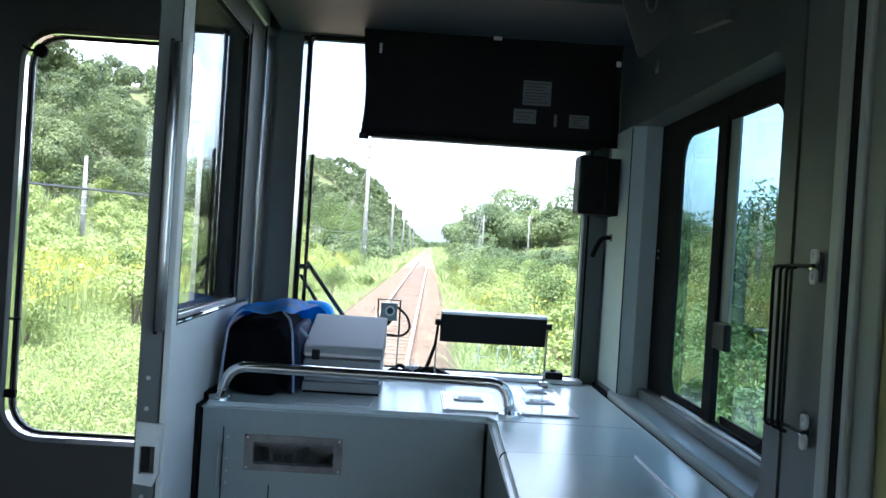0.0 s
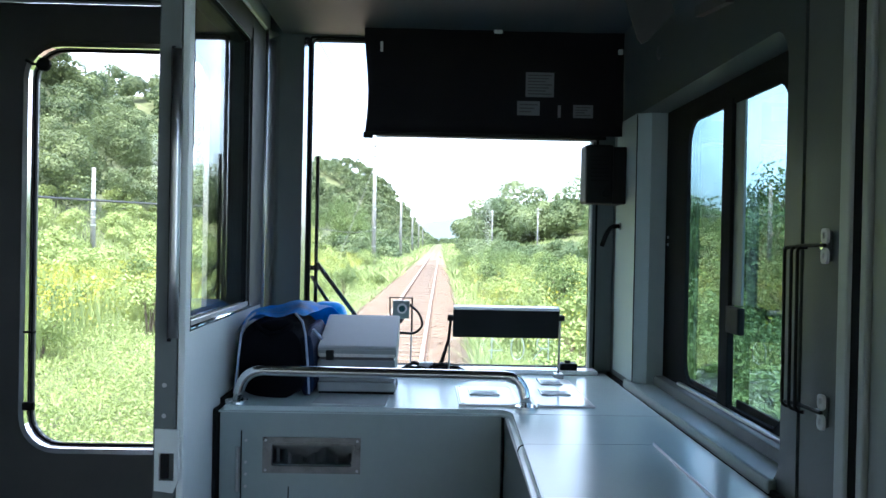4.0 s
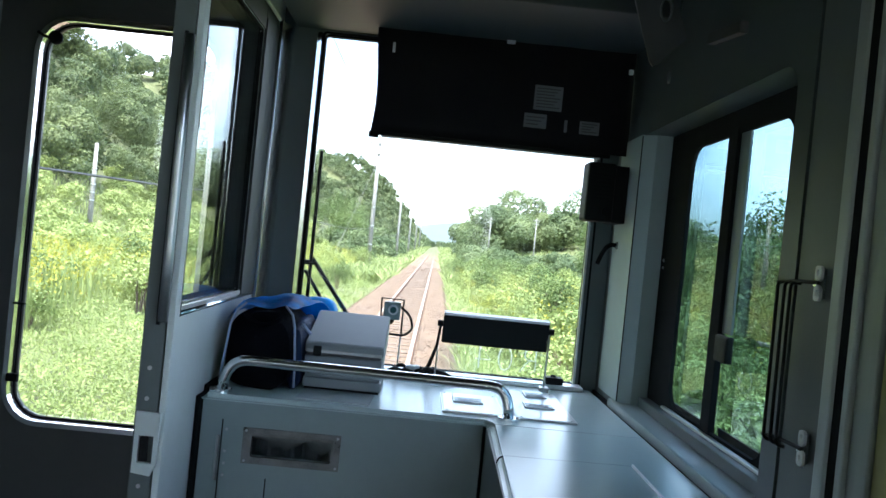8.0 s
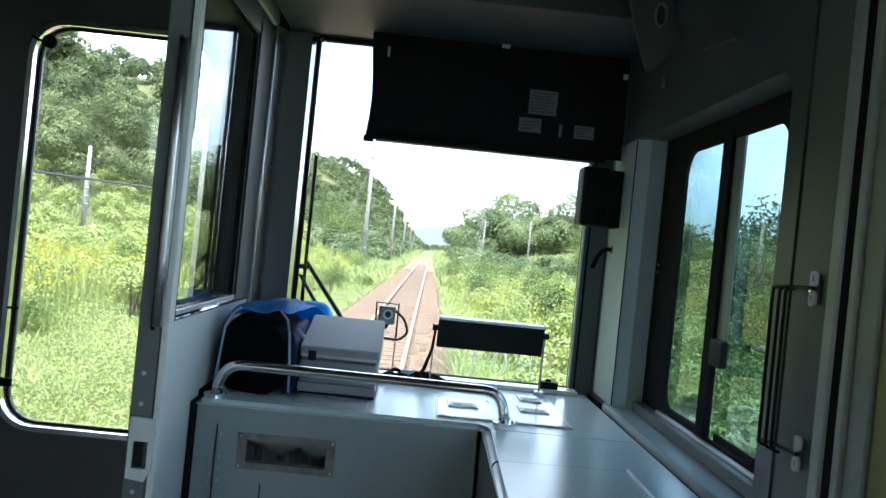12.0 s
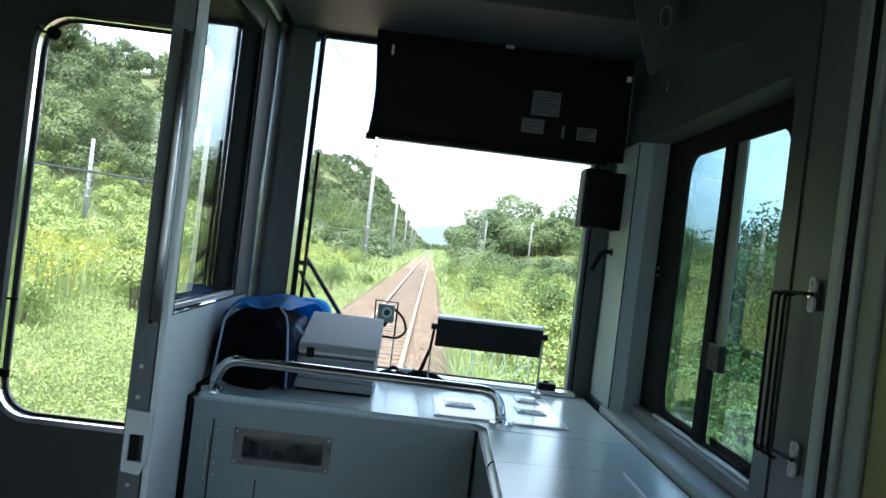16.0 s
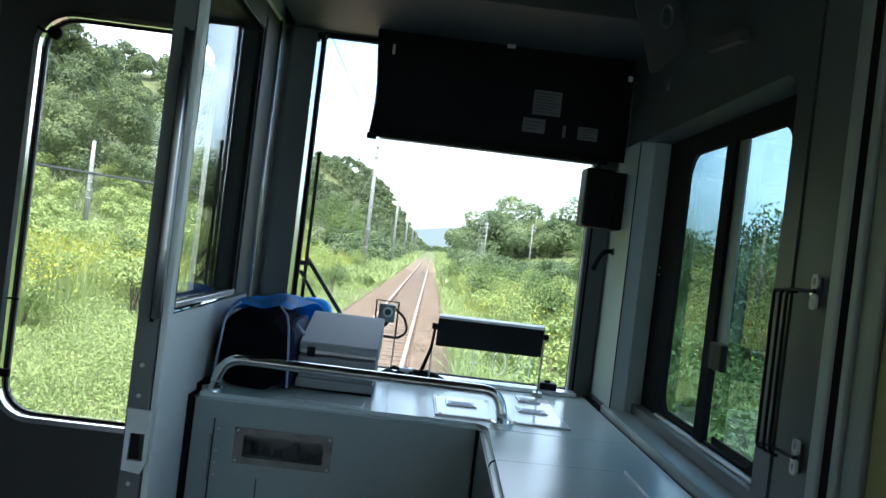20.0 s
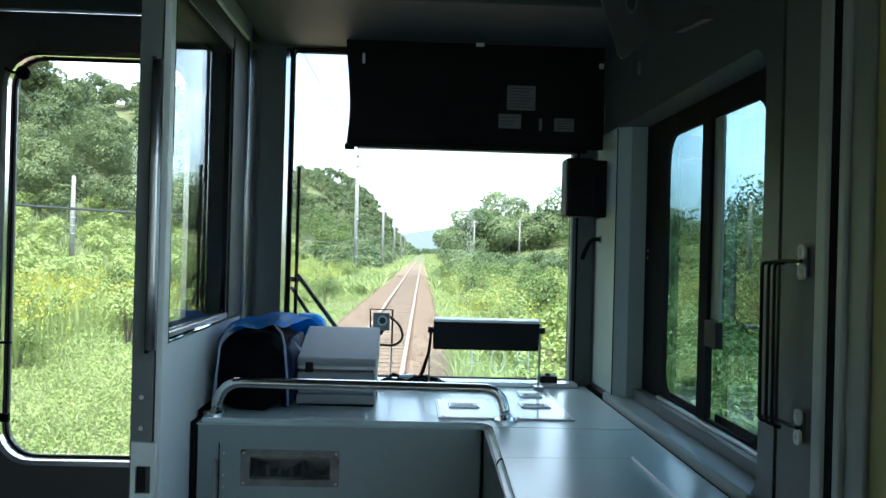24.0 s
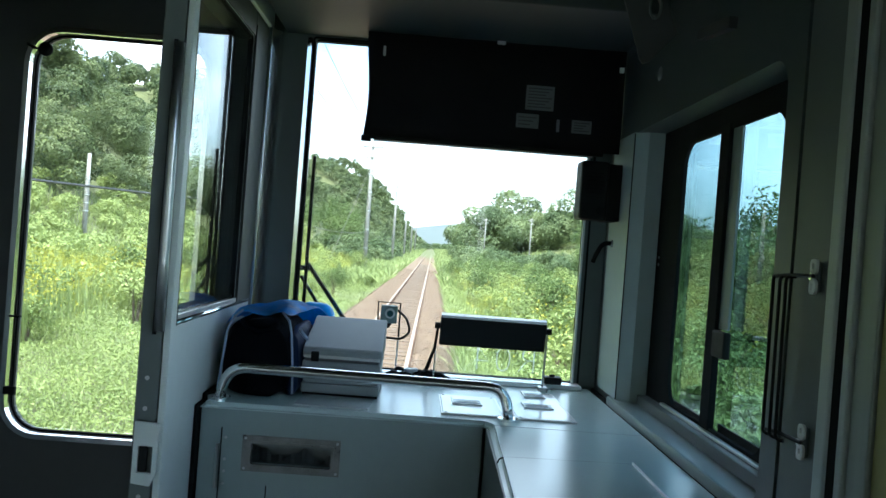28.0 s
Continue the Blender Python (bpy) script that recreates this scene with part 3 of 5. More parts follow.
part("ticket_recess", box(0.515, 0.702, DESK_Y + 0.060, DESK_Y + 0.065, 1.670, 1.742), DULLSTEEL, panel, "dark back of the slot")
part("slot_frame", plate(rect(0.507, 0.709, 1.669, 1.743), [round_rect(0.526, 0.691, 1.684, 1.728, 0.004)], "y", DESK_Y + 0.001, 0.006), SLOTSTEEL, panel, "steel frame round the slot")
part("slot_frame", plate(round_rect(0.521, 0.696, 1.679, 1.733, 0.006), [round_rect(0.526, 0.691, 1.684, 1.728, 0.004)], "y", DESK_Y - 0.002, 0.004), SLOTSTEEL, panel, "raised inner lip")
flap = bmesh.new()
vs = [flap.verts.new((0.522 + 0.168 * k / 24, DESK_Y + 0.034 + 0.012 * math.sin(k * 0.9), z)) for k in range(25) for z in (1.684, 1.703 + 0.009 * math.sin(k * 0.52) + 0.004 * math.sin(k * 1.7))]
for k in range(24):
    flap.faces.new((vs[2 * k], vs[2 * k + 2], vs[2 * k + 3], vs[2 * k + 1]))
bmesh.ops.solidify(flap, geom=flap.faces[:], thickness=0.002)
part("crumpled_paper", flap, DULLSTEEL, panel, "crumpled grey sheet inside the slot")
for x in (0.5135, 0.7025):
    for z in (1.675, 1.737):
        part("rivet", rod([(x, DESK_Y - 0.001, z), (x, DESK_Y + 0.002, z)], 0.0028, sides=8), STEEL, panel)
# cupboard door below with its hinge side seam
for x0, x1, z0, z1 in ((0.4615, 0.4635, FLOOR_Z + 0.05, 1.755), (0.560, 0.562, FLOOR_Z + 0.05, 1.640)):
    part("seam", box(x0, x1, DESK_Y + 0.003, DESK_Y + 0.0065, z0, z1), RUBBER, panel, "dark door seam")
part("hinge", rod([(0.4565, DESK_Y, z) for z in (1.63, 1.66, 1.70, 1.722)], 0.0035, sides=10), STEEL, panel, "steel hinge")
part("pull", box(0.575, 0.655, DESK_Y - 0.004, DESK_Y + 0.0055, 1.575, 1.586, 0.003), DULLSTEEL, panel, "steel pull strip")
for z in (1.735, 1.69, 1.665, 1.64):
    part("rivet", rod([(0.472, DESK_Y + 0.003, z), (0.472, DESK_Y + 0.0065, z)], 0.003, sides=8), STEEL, panel)
# inner side of the desk: its shade is painted as dark grey
sidep = part("side_panel", turned(box(0, 0.02, 0.0, 0.92, FLOOR_Z, DESK_Z - 0.0125), Matrix.Translation((0.9845, 0.955, 0)) @ Matrix.Rotation(radians(-1.35), 4, "Z")), WALL_DARK, desk, "side panel with its shade put into dark grey")
lid = part("desk_lid", plate([(0.998, 1.0), (1.238, 1.0), (1.238, 1.574), (1.012, 1.562)], [], "z", DESK_Z + 0.0004, 0.0008), DESK, desk, "flush lid in the worktop")
part("lid_hinge", box(1.2395, 1.2425, 1.02, 1.573, DESK_Z + 0.0005, DESK_Z + 0.0055, 0.001), ALU, lid, "bright hinge line")
part("lid_seam", rod([(1.238, 1.575, DESK_Z), (1.014, 1.563, DESK_Z), (1.008, 1.562, DESK_Z - 0.0015), (1.004, 1.562, DESK_Z - 0.005), (1.0022, 1.562, DESK_Z - 0.012), (1.0022, 1.562, DESK_Z - 0.32)], 0.0014, sides=6), RUBBER, lid, "dark seam of the lid")
part("worktop_joint", box(1.02, 1.33, 1.842, 1.8430, DESK_Z - 0.0015, DESK_Z + 0.0004), DULLSTEEL, desk, "fine joint across the worktop")
part("edge_strip", box(0.4055, 0.4115, 1.93, 2.44, 1.70, DESK_Z + 0.008), RUBBER, desk, "black sealing strip")
part("edge_strip", box(0.4055, 0.4135, 1.862, 1.93, FLOOR_Z, DESK_Z - 0.004, 0.002), RUBBER, desk, "black sealing strip")
part("wall_strip", box(1.3365, 1.3445, 0.95, 2.455, DESK_Z - 0.03, DESK_Z + 0.003, 0.002), RUBBER, desk, "dark joint along the side wall")
structure(part("windscreen_sill", box(0.50, 1.30, 2.395, 2.458, DESK_Z + 0.0005, 1.8175, 0.004), ENAMEL), "white enamelled sill under the windscreen", "trim")

rail = thing("handrail", "bent chrome handrail on the near edge of the desk", "handrail", (0.75, 1.92, DESK_Z))
part("bar", rod(bend([(0.442, 1.922, DESK_Z + 0.002), (0.458, 1.925, 1.874), (1.046, 1.916, 1.871), (1.054, 1.903, DESK_Z + 0.002)], 0.042, 9), 0.0115, sides=18), CHROME, rail, smooth=True)
for x, y in ((0.442, 1.922), (1.054, 1.903)):
    part("flange", rod([(x, y, DESK_Z), (x, y, DESK_Z + 0.006)], 0.024, sides=20), CHROME, rail, "round mounting flange")
    for k in range(3):
        part("bolt", rod([(x + 0.018 * math.cos(2.1 * k), y + 0.018 * math.sin(2.1 * k), DESK_Z + 0.005), (x + 0.018 * math.cos(2.1 * k), y + 0.018 * math.sin(2.1 * k), DESK_Z + 0.009)], 0.0035, sides=6), STEEL, rail)

box1 = thing("equipment_box", "stacked silver grey metal equipment box on the desk", "box", (0.68, 2.12, DESK_Z))
part("base", box(0.597, 0.773, 2.046, 2.32, DESK_Z + 0.006, 1.832, 0.003), SILVER, box1)
part("foot_strip", box(0.60, 0.77, 2.052, 2.31, DESK_Z, DESK_Z + 0.0058), RUBBER, box1)
part("middle_unit", box(0.600, 0.770, 2.052, 2.31, 1.833, 1.862, 0.003), SILVER, box1)
part("upper_unit", box(0.597, 0.772, 2.047, 2.315, 1.864, 1.882, 0.003), SILVER, box1)
part("groove", box(0.602, 0.768, 2.053, 2.30, 1.882, 1.889), PRINT, box1)
for z in (1.841, 1.852):
    part("groove", box(0.603, 0.767, 2.0512, 2.0535, z, z + 0.0028), PRINT, box1, "dark groove")
cap = bmesh.new()
prof = [(2.044, 1.889), (2.30, 1.889), (2.30, 1.962), (2.288, 1.965), (2.27, 1.963), (2.05, 1.913), (2.044, 1.907)]
va, vb = [cap.verts.new((0.597, y, z)) for y, z in prof], [cap.verts.new((0.774, y, z)) for y, z in prof]
cap.faces.new(va)
cap.faces.new(vb[::-1])
for k in range(len(prof)):
    cap.faces.new((va[k], vb[k], vb[(k + 1) % len(prof)], va[(k + 1) % len(prof)]))
bmesh.ops.recalc_face_normals(cap, faces=cap.faces[:])
bmesh.ops.bevel(cap, geom=cap.edges[:], offset=0.002, segments=2, affect="EDGES")
lidp = part("lid", cap, SILVER, box1, "sloping hinged lid")
part("latch", box(0.616, 0.634, 2.036, 2.0445, 1.882, 1.905, 0.003), BLACK, lidp, "black latch")
part("lip", box(0.60, 0.771, 2.041, 2.0445, 1.8895, 1.8965, 0.001), STEEL, lidp, "steel lip")
part("label_strip", box(0.70, 0.755, 2.0395, 2.0412, 1.8905, 1.8955), PAPER, lidp)
sheet = tagged(part("document_sheet", turned(box(-0.078, 0.078, -0.065, 0.065, 0, 0.002), Matrix.Translation((0.682, 1.975, DESK_Z + 0.0005)) @ Matrix.Rotation(radians(-2), 4, "Z")), ACRYLGREY), "grey plastic document sheet lying on the desk", "sheet")

# sports bag: loaf-shaped, piped seams, blue top sagging over its far end
bag = thing("sports_bag", "black and blue nylon sports bag on the desk", "bag", (0.5, 2.2, DESK_Z))


def smoothed(v, a, b):
    t = min(max((v - a) / (b - a), 0), 1)
    return t * t * (3 - 2 * t)


def loaf(x0, x1, y0, y1, z0, z1, belly, steps_y=14, steps_a=26, dent=0.0):
    """A soft loaf: a rounded section along y, drawn in at the ends."""
    bm = bmesh.new()
    rows = []
    for i in range(steps_y + 1):
        s = i / steps_y
        e = (1 - abs(2 * s - 1) ** 5) ** 0.35 if 0 < s < 1 else 0.80
        e = max(e, 0.80)
        row = []
        for k in range(steps_a):
            a = 2 * math.pi * k / steps_a
            c, d = math.cos(a), math.sin(a)
            u = math.copysign(abs(c) ** 0.55, c) * (1 - 0.16 * max(d, 0)) * e
            v = math.copysign(abs(d) ** 0.55, d)
            x = (x0 + x1) / 2 + u * (x1 - x0) / 2
            z = (z0 + z1) / 2 + v * (z1 - z0) / 2 * (e if v > 0 else 1)
            w = noise.noise(Vector((x * 16, s * 5, z * 16)))
            row.append(bm.verts.new((x + belly * w, y0 + s * (y1 - y0) + 0.4 * belly * w, max(z + belly * w - dent * max(v, 0) * math.sin(s * 9), z0))))
        rows.append(row)
    for r0, r1 in zip(rows, rows[1:]):
        for k in range(steps_a):
            bm.faces.new((r0[k], r0[(k + 1) % steps_a], r1[(k + 1) % steps_a], r1[k]))
    bm.faces.new(rows[0])
    bm.faces.new(rows[-1][::-1])
    bmesh.ops.recalc_face_normals(bm, faces=bm.faces[:])
    return bm


part("body", loaf(0.416, 0.588, 1.985, 2.31, DESK_Z, 1.972, 0.004), BAGBLACK, bag, "black padded body", smooth=True)
# the blue shell lies over the body in folds and droops towards the box
CREST = ((0.420, 1.955), (0.436, 1.981), (0.467, 1.996), (0.511, 2.004), (0.548, 2.000), (0.578, 1.990), (0.604, 1.976), (0.626, 1.955), (0.634, 1.91))
drape = bmesh.new()
net = []
for j in range(19):
    v = j / 18
    row = []
    for i in range(41):
        u = i / 40 * (len(CREST) - 1)
        k = min(int(u), len(CREST) - 2)
        cx = CREST[k][0] + (CREST[k + 1][0] - CREST[k][0]) * (u - k)
        cz = CREST[k][1] + (CREST[k + 1][1] - CREST[k][1]) * (u - k)
        mid = math.exp(-(((cx - 0.507) / 0.035) ** 2))
        far = smoothed(cx, 0.568, 0.600)
        y = (2.012 + 0.05 * mid * (1 - v) ** 3) * (1 - far) + 2.318 * far + (0.35 - 0.26 * far) * v
        front = (1 - v) ** 4
        w = noise.noise(Vector((cx * 26, y * 9, 0.3))) * 0.006 + noise.noise(Vector((cx * 60, y * 22, 2.0))) * 0.0025
        fold = (0.0035 - 0.0025 * far) * math.sin(34 * cx + 9 * y) * (1 - front)
        w *= 1 - 0.6 * far
        row.append(drape.verts.new((cx, y, cz + 0.003 - (0.012 + 0.018 * mid) * front * (1 - far) - 0.030 * (v - 0.4) * (v > 0.4) + w + fold)))
    net.append(row)
for r0, r1 in zip(net, net[1:]):
    for k in range(40):
        drape.faces.new((r0[k], r0[k + 1], r1[k + 1], r1[k]))
bmesh.ops.solidify(drape, geom=drape.faces[:], thickness=0.004)
bmesh.ops.recalc_face_normals(drape, faces=drape.faces[:])
part("top", drape, BAGBLUE, bag, "shiny blue top in loose folds", smooth=True)
part("flap", loaf(0.525, 0.637, 2.325, 2.40, DESK_Z + 0.013, 1.990, 0.005, steps_y=8), BAGBLUE, bag, "blue side of the bag behind the box", smooth=True)
part("pocket", loaf(0.560, 0.594, 2.02, 2.30, DESK_Z, 1.955, 0.005), BAGNAVY, bag, "dark navy side pocket", smooth=True)
part("opening", loaf(0.478, 0.545, 1.984, 2.02, 1.945, 1.976, 0.006, steps_y=6), BAGBLACK, bag, "black gathered opening", smooth=True)
for side_pts in (((0.424, 1.815), (0.430, 1.87), (0.437, 1.945), (0.446, 1.972), (0.462, 1.988)), ((0.587, 1.815), (0.584, 1.87), (0.577, 1.945), (0.568, 1.972), (0.550, 1.988))):
    part("piping", rod([(x, 1.983 + 0.9 * max(z - 1.955, 0), z) for x, z in side_pts], 0.0026, sides=8), BAGPIPE, bag, "pale blue piping", smooth=True)
part("stripe", rod([(0.590, 2.018, 1.952), (0.598, 2.03, 1.940), (0.604, 2.05, 1.930)], 0.004, sides=8), BAGPIPE, bag, "pale stripe on the pocket", smooth=True)
part("handle", rod(bend([(0.466, 1.992, 1.966), (0.480, 1.978, 1.955), (0.505, 1.972, 1.945), (0.535, 1.976, 1.953), (0.546, 1.992, 1.964)], 0.010, 4), 0.0055, sides=8), BAGBLACK, bag, "folded carrying strap", smooth=True)

visor = thing("sun_blind", "black pull-down sun blind over the windscreen", "blind", (1.0, 2.36, 2.425))
bm = bmesh.new()
cols, rws = 30, 14
vv = [[bm.verts.new((0.672 + 0.671 * i / cols + (0.006 * math.sin(j * 0.35) if i == 0 else 0), 2.357 + 0.0025 * math.sin(i * 0.8) + 0.003 * math.sin(j * 0.5 + i * 0.1), 2.436 + 0.299 * j / rws)) for j in range(rws + 1)] for i in range(cols + 1)]
for i in range(cols):
    for j in range(rws):
        bm.faces.new((vv[i][j], vv[i + 1][j], vv[i + 1][j + 1], vv[i][j + 1]))
bmesh.ops.solidify(bm, geom=bm.faces[:], thickness=0.003)
part("cloth", bm, VISOR, visor, "black blind cloth", smooth=True)
part("roller", rod([(0.66, 2.37, 2.728), (1.342, 2.37, 2.728)], 0.016, sides=14), BLACK, visor, "black roller", smooth=True)
part("bottom_bar", box(0.672, 1.30, 2.351, 2.363, 2.4265, 2.436, 0.002), BLACK, visor)
part("bright_edge", box(0.700, 1.275, 2.3645, 2.3655, 2.4225, 2.427), ALU, visor, "thin bright lower edge")
part("end_tab", box(0.668, 0.694, 2.350, 2.364, 2.419, 2.4355, 0.003), BLACK, visor, "black pull tab")
for x0, x1, z0, z1, lines in ((1.087, 1.161, 2.534, 2.598, 7), (1.066, 1.125, 2.486, 2.523, 3), (1.212, 1.264, 2.482, 2.516, 4), (1.172, 1.180, 2.482, 2.514, 0)):
    o = part("label", box(x0, x1, 2.3515, 2.3525, z0, z1), DIMPAPER, visor, "small printed paper label")
    for k in range(lines):
        part("print_line", box(x0 + 0.006, x1 - 0.006 - 0.008 * (k % 3), 2.3509, 2.3514, z1 - (k + 1) * (z1 - z0) / (lines + 1) - 0.0015, z1 - (k + 1) * (z1 - z0) / (lines + 1) + 0.0015), PRINT, o, "line of unreadable print")
for x, z, w, h in ((0.712, 2.655, 0.0035, 0.013), (1.013, 2.702, 0.011, 0.006), (1.332, 2.655, 0.006, 0.007)):
    part("clip", box(x - w, x + w, 2.345, 2.3535, z - h, z + h, 0.002), WHITE, visor, "white plastic clip")

spk = thing("speaker_box", "black plastic speaker box on the corner pillar", "speaker", (1.29, 2.33, 2.258))
part("case", box(1.237, 1.308, 2.285, 2.37, 2.258, 2.408, 0.008), BLACK, spk)
part("back_box", box(1.306, 1.344, 2.295, 2.40, 2.258, 2.404, 0.004), BLACK, spk, "black backing box")
part("knob", rod([(1.288, 2.287, 2.283), (1.288, 2.274, 2.283)], 0.011, sides=16), RUBBER, spk, "round volume knob")
for k in range(7):
    part("slot", box(1.25, 1.295, 2.2835, 2.2855, 2.315 + 0.010 * k, 2.318 + 0.010 * k), RUBBER, spk)
hook = thing("pipe_hook", "bent dark rubber-covered hook on the corner pillar", "hook", (1.34, 2.36, 2.2))
part("rod", rod(bend([(1.345, 2.35, 2.203), (1.316, 2.34, 2.203), (1.300, 2.34, 2.175), (1.292, 2.34, 2.150)], 0.014, 5), 0.0058, sides=10), RUBBER, hook, smooth=True)
part("washer", rod([(1.338, 2.35, 2.203), (1.345, 2.35, 2.203)], 0.010, sides=14), DULLSTEEL, hook)

holder = thing("tilting_panel", "black tilting panel on a thin metal stand", "panel", (1.04, 2.33, DESK_Z))
tilt = Matrix.Translation((1.047, 2.335, 1.948)) @ Matrix.Rotation(radians(12), 4, "X")
part("panel", turned(box(-0.137, 0.137, -0.008, 0.008, -0.040, 0.037, 0.004), tilt), BLACK, holder, "black flat panel")
part("top_edge", turned(box(-0.136, 0.136, -0.012, 0.012, 0.0355, 0.0425, 0.002), tilt), ENAMEL, holder, "white upper edge")
part("left_arm", rod([(0.905, 2.335, 1.958), (0.900, 2.345, 1.90), (0.884, 2.35, 1.845), (0.872, 2.35, 1.820)], [0.0035, 0.004, 0.0055, 0.007], sides=8), BLACK, holder, "black bent arm", smooth=True)
part("left_rod", rod([(0.902, 2.345, 1.955), (0.902, 2.348, DESK_Z + 0.012)], 0.0022, sides=8), STEEL, holder)
part("right_rod", rod([(1.189, 2.345, 1.970), (1.187, 2.348, DESK_Z + 0.012)], 0.0028, sides=8), STEEL, holder)
for x, z in ((0.904, 1.958), (1.190, 1.962)):
    part("thumb_screw", rod([(x - 0.008, 2.335, z), (x + 0.008, 2.335, z)], 0.008, sides=12), BLACK, holder, "black thumb screw")
part("acrylic_sheet", box(0.904, 1.186, 2.349, 2.352, DESK_Z + 0.0125, 1.90), ACRYL, holder, "clear acrylic sheet").visible_shadow = False
for x in (0.900, 1.187):
    part("foot", box(x - 0.012, x + 0.012, 2.33, 2.365, DESK_Z + 0.0, DESK_Z + 0.0125, 0.002), STEEL, holder)

cam_unit = thing("small_camera", "small camera in a wire frame behind the windscreen", "camera", (0.775, 2.40, DESK_Z))
part("frame", rod([(0.746, 2.41, 1.925), (0.744, 2.41, 2.003), (0.803, 2.41, 2.002), (0.803, 2.41, 1.912)], 0.0026, sides=8), BLACK, cam_unit, "thin black wire frame")
part("housing", box(0.752, 0.796, 2.392, 2.42, 1.948, 1.995, 0.004), GREENGREY, cam_unit, "grey-green housing")
part("lens_ring", rod([(0.777, 2.384, 1.975), (0.777, 2.394, 1.975)], 0.0135, sides=18), WHITE, cam_unit, "pale lens ring")
part("lens", rod([(0.777, 2.382, 1.975), (0.777, 2.3855, 1.975)], 0.0085, sides=16), LENS, cam_unit, "dark lens")
part("mount", rod([(0.772, 2.406, 1.948), (0.772, 2.406, 1.935)], [0.012, 0.004], sides=10), BLACK, cam_unit)
part("stem", rod([(0.803, 2.41, 1.915), (0.801, 2.41, DESK_Z + 0.012)], 0.0022, sides=8), STEEL, cam_unit)
part("cable", rod(bend([(0.796, 2.40, 1.985), (0.822, 2.40, 1.965), (0.834, 2.40, 1.930), (0.812, 2.40, 1.908), (0.775, 2.40, 1.910), (0.735, 2.38, 1.912)], 0.014, 5), 0.0034, sides=8), BLACK, cam_unit, "black loop of cable", smooth=True)

bundle = thing("cable_bundle", "tangled black cables and a glove lying on the sill", "cables", (0.82, 2.36, DESK_Z))
r2 = random.Random(4)
for k in range(9):
    x = 0.775 + 0.014 * k
    part("cable", rod(bend([(x, 2.37 + r2.uniform(-0.03, 0.02), 1.817), (x + 0.02, 2.36 + r2.uniform(-0.03, 0.03), 1.826 + r2.uniform(0, 0.014)), (x + 0.045, 2.36, 1.818 + r2.uniform(0, 0.012)), (x + 0.07, 2.37 + r2.uniform(-0.03, 0.02), 1.812)], 0.012, 4), 0.0048, sides=7), BLACK, bundle, smooth=True)
part("plug", box(0.825, 0.862, 2.355, 2.385, 1.817, 1.838, 0.005), WHITE, bundle, "pale plug")

for x0, x1, y0, y1, units in ((0.916, 1.046, 1.923, 2.160, ((0.940, 1.009, 2.030, 2.115),)), (1.076, 1.201, 1.922, 2.285, ((1.105, 1.173, 2.046, 2.120), (1.122, 1.176, 2.195, 2.285)))):
    sp = thing("switch_plate", "white switch plate with small blue-grey display windows on the desk", "switch plate", ((x0 + x1) / 2, (y0 + y1) / 2, DESK_Z), "switch plates")
    part("plate", box(x0, x1, y0, y1, DESK_Z + 0.0003, DESK_Z + 0.005, 0.002), ENAMEL, sp)
    part("rim", plate(rect(x0 - 0.003, x1 + 0.003, y0 - 0.003, y1 + 0.003), [rect(x0 + 0.0005, x1 - 0.0005, y0 + 0.0005, y1 - 0.0005)], "z", DESK_Z + 0.0003, 0.0035), STEEL, sp, "thin steel rim")
    for a0, a1, b0, b1 in units:
        u = part("display", box(a0, a1, b0, b1, DESK_Z + 0.0052, DESK_Z + 0.0085, 0.002), ENAMEL, sp, "white display surround")
        part("display_window", box(a0 + 0.004, a1 - 0.004, b0 + 0.006, b0 + 0.58 * (b1 - b0), DESK_Z + 0.0085, DESK_Z + 0.0095), BLUEGREY, u, "blue-grey display window")
        for k in range(4):
            c = a0 + 0.010 + (a1 - a0 - 0.020) * (k + 0.5) / 4
            part("print_bar", box(c - 0.0045, c + 0.0045, b0 + 0.016, b0 + 0.030, DESK_Z + 0.0095, DESK_Z + 0.0100), PRINT, u, "bar of unreadable print")
    for x in (x0 + 0.008, x1 - 0.008):
        for y in (y0 + 0.008, y1 - 0.008):
            part("screw", rod([(x, y, DESK_Z + 0.004), (x, y, DESK_Z + 0.0062)], 0.0032, sides=8), STEEL, sp)
knob = thing("black_buzzer", "small black box at the end of the sill", "box", (1.222, 2.42, 1.8175))
part("case", box(1.200, 1.246, 2.40, 2.44, 1.8175, 1.836, 0.003), BLACK, knob)
part("button", rod([(1.222, 2.42, 1.836), (1.222, 2.42, 1.841)], 0.008, sides=12), RUBBER, knob)

# folding wire hook on the side panel
hk = thing("wire_rack", "folded steel wire rack on two latch plates", "rack", (1.34, 1.2, 2.16))
for z in (2.159, 1.949):
    lp = part("latch_plate", box(1.3435, 1.3465, 1.1245, 1.1365, z - 0.019, z + 0.019, 0.001), WALL, hk, "dark latch plate")
    for dz in (0.013, -0.013):
        part("tab", plate(round_rect(1.1215, 1.1395, z + dz - 0.0095, z + dz + 0.0095, 0.006), [round_rect(1.1275, 1.1335, z + dz - 0.0045, z + dz + 0.0045, 0.0028)], "x", 1.3375, 0.0038), WHITE, lp, "pale tab with a hole")
    part("boss", rod([(1.343, 1.130, z), (1.334, 1.130, z)], 0.005, sides=10), CHROME, lp)
    part("link", rod([(1.334, 1.120, z + 0.001), (1.332, 1.19, z), (1.330, 1.236, z - 0.004)], 0.0026, sides=8), BLACK, hk)
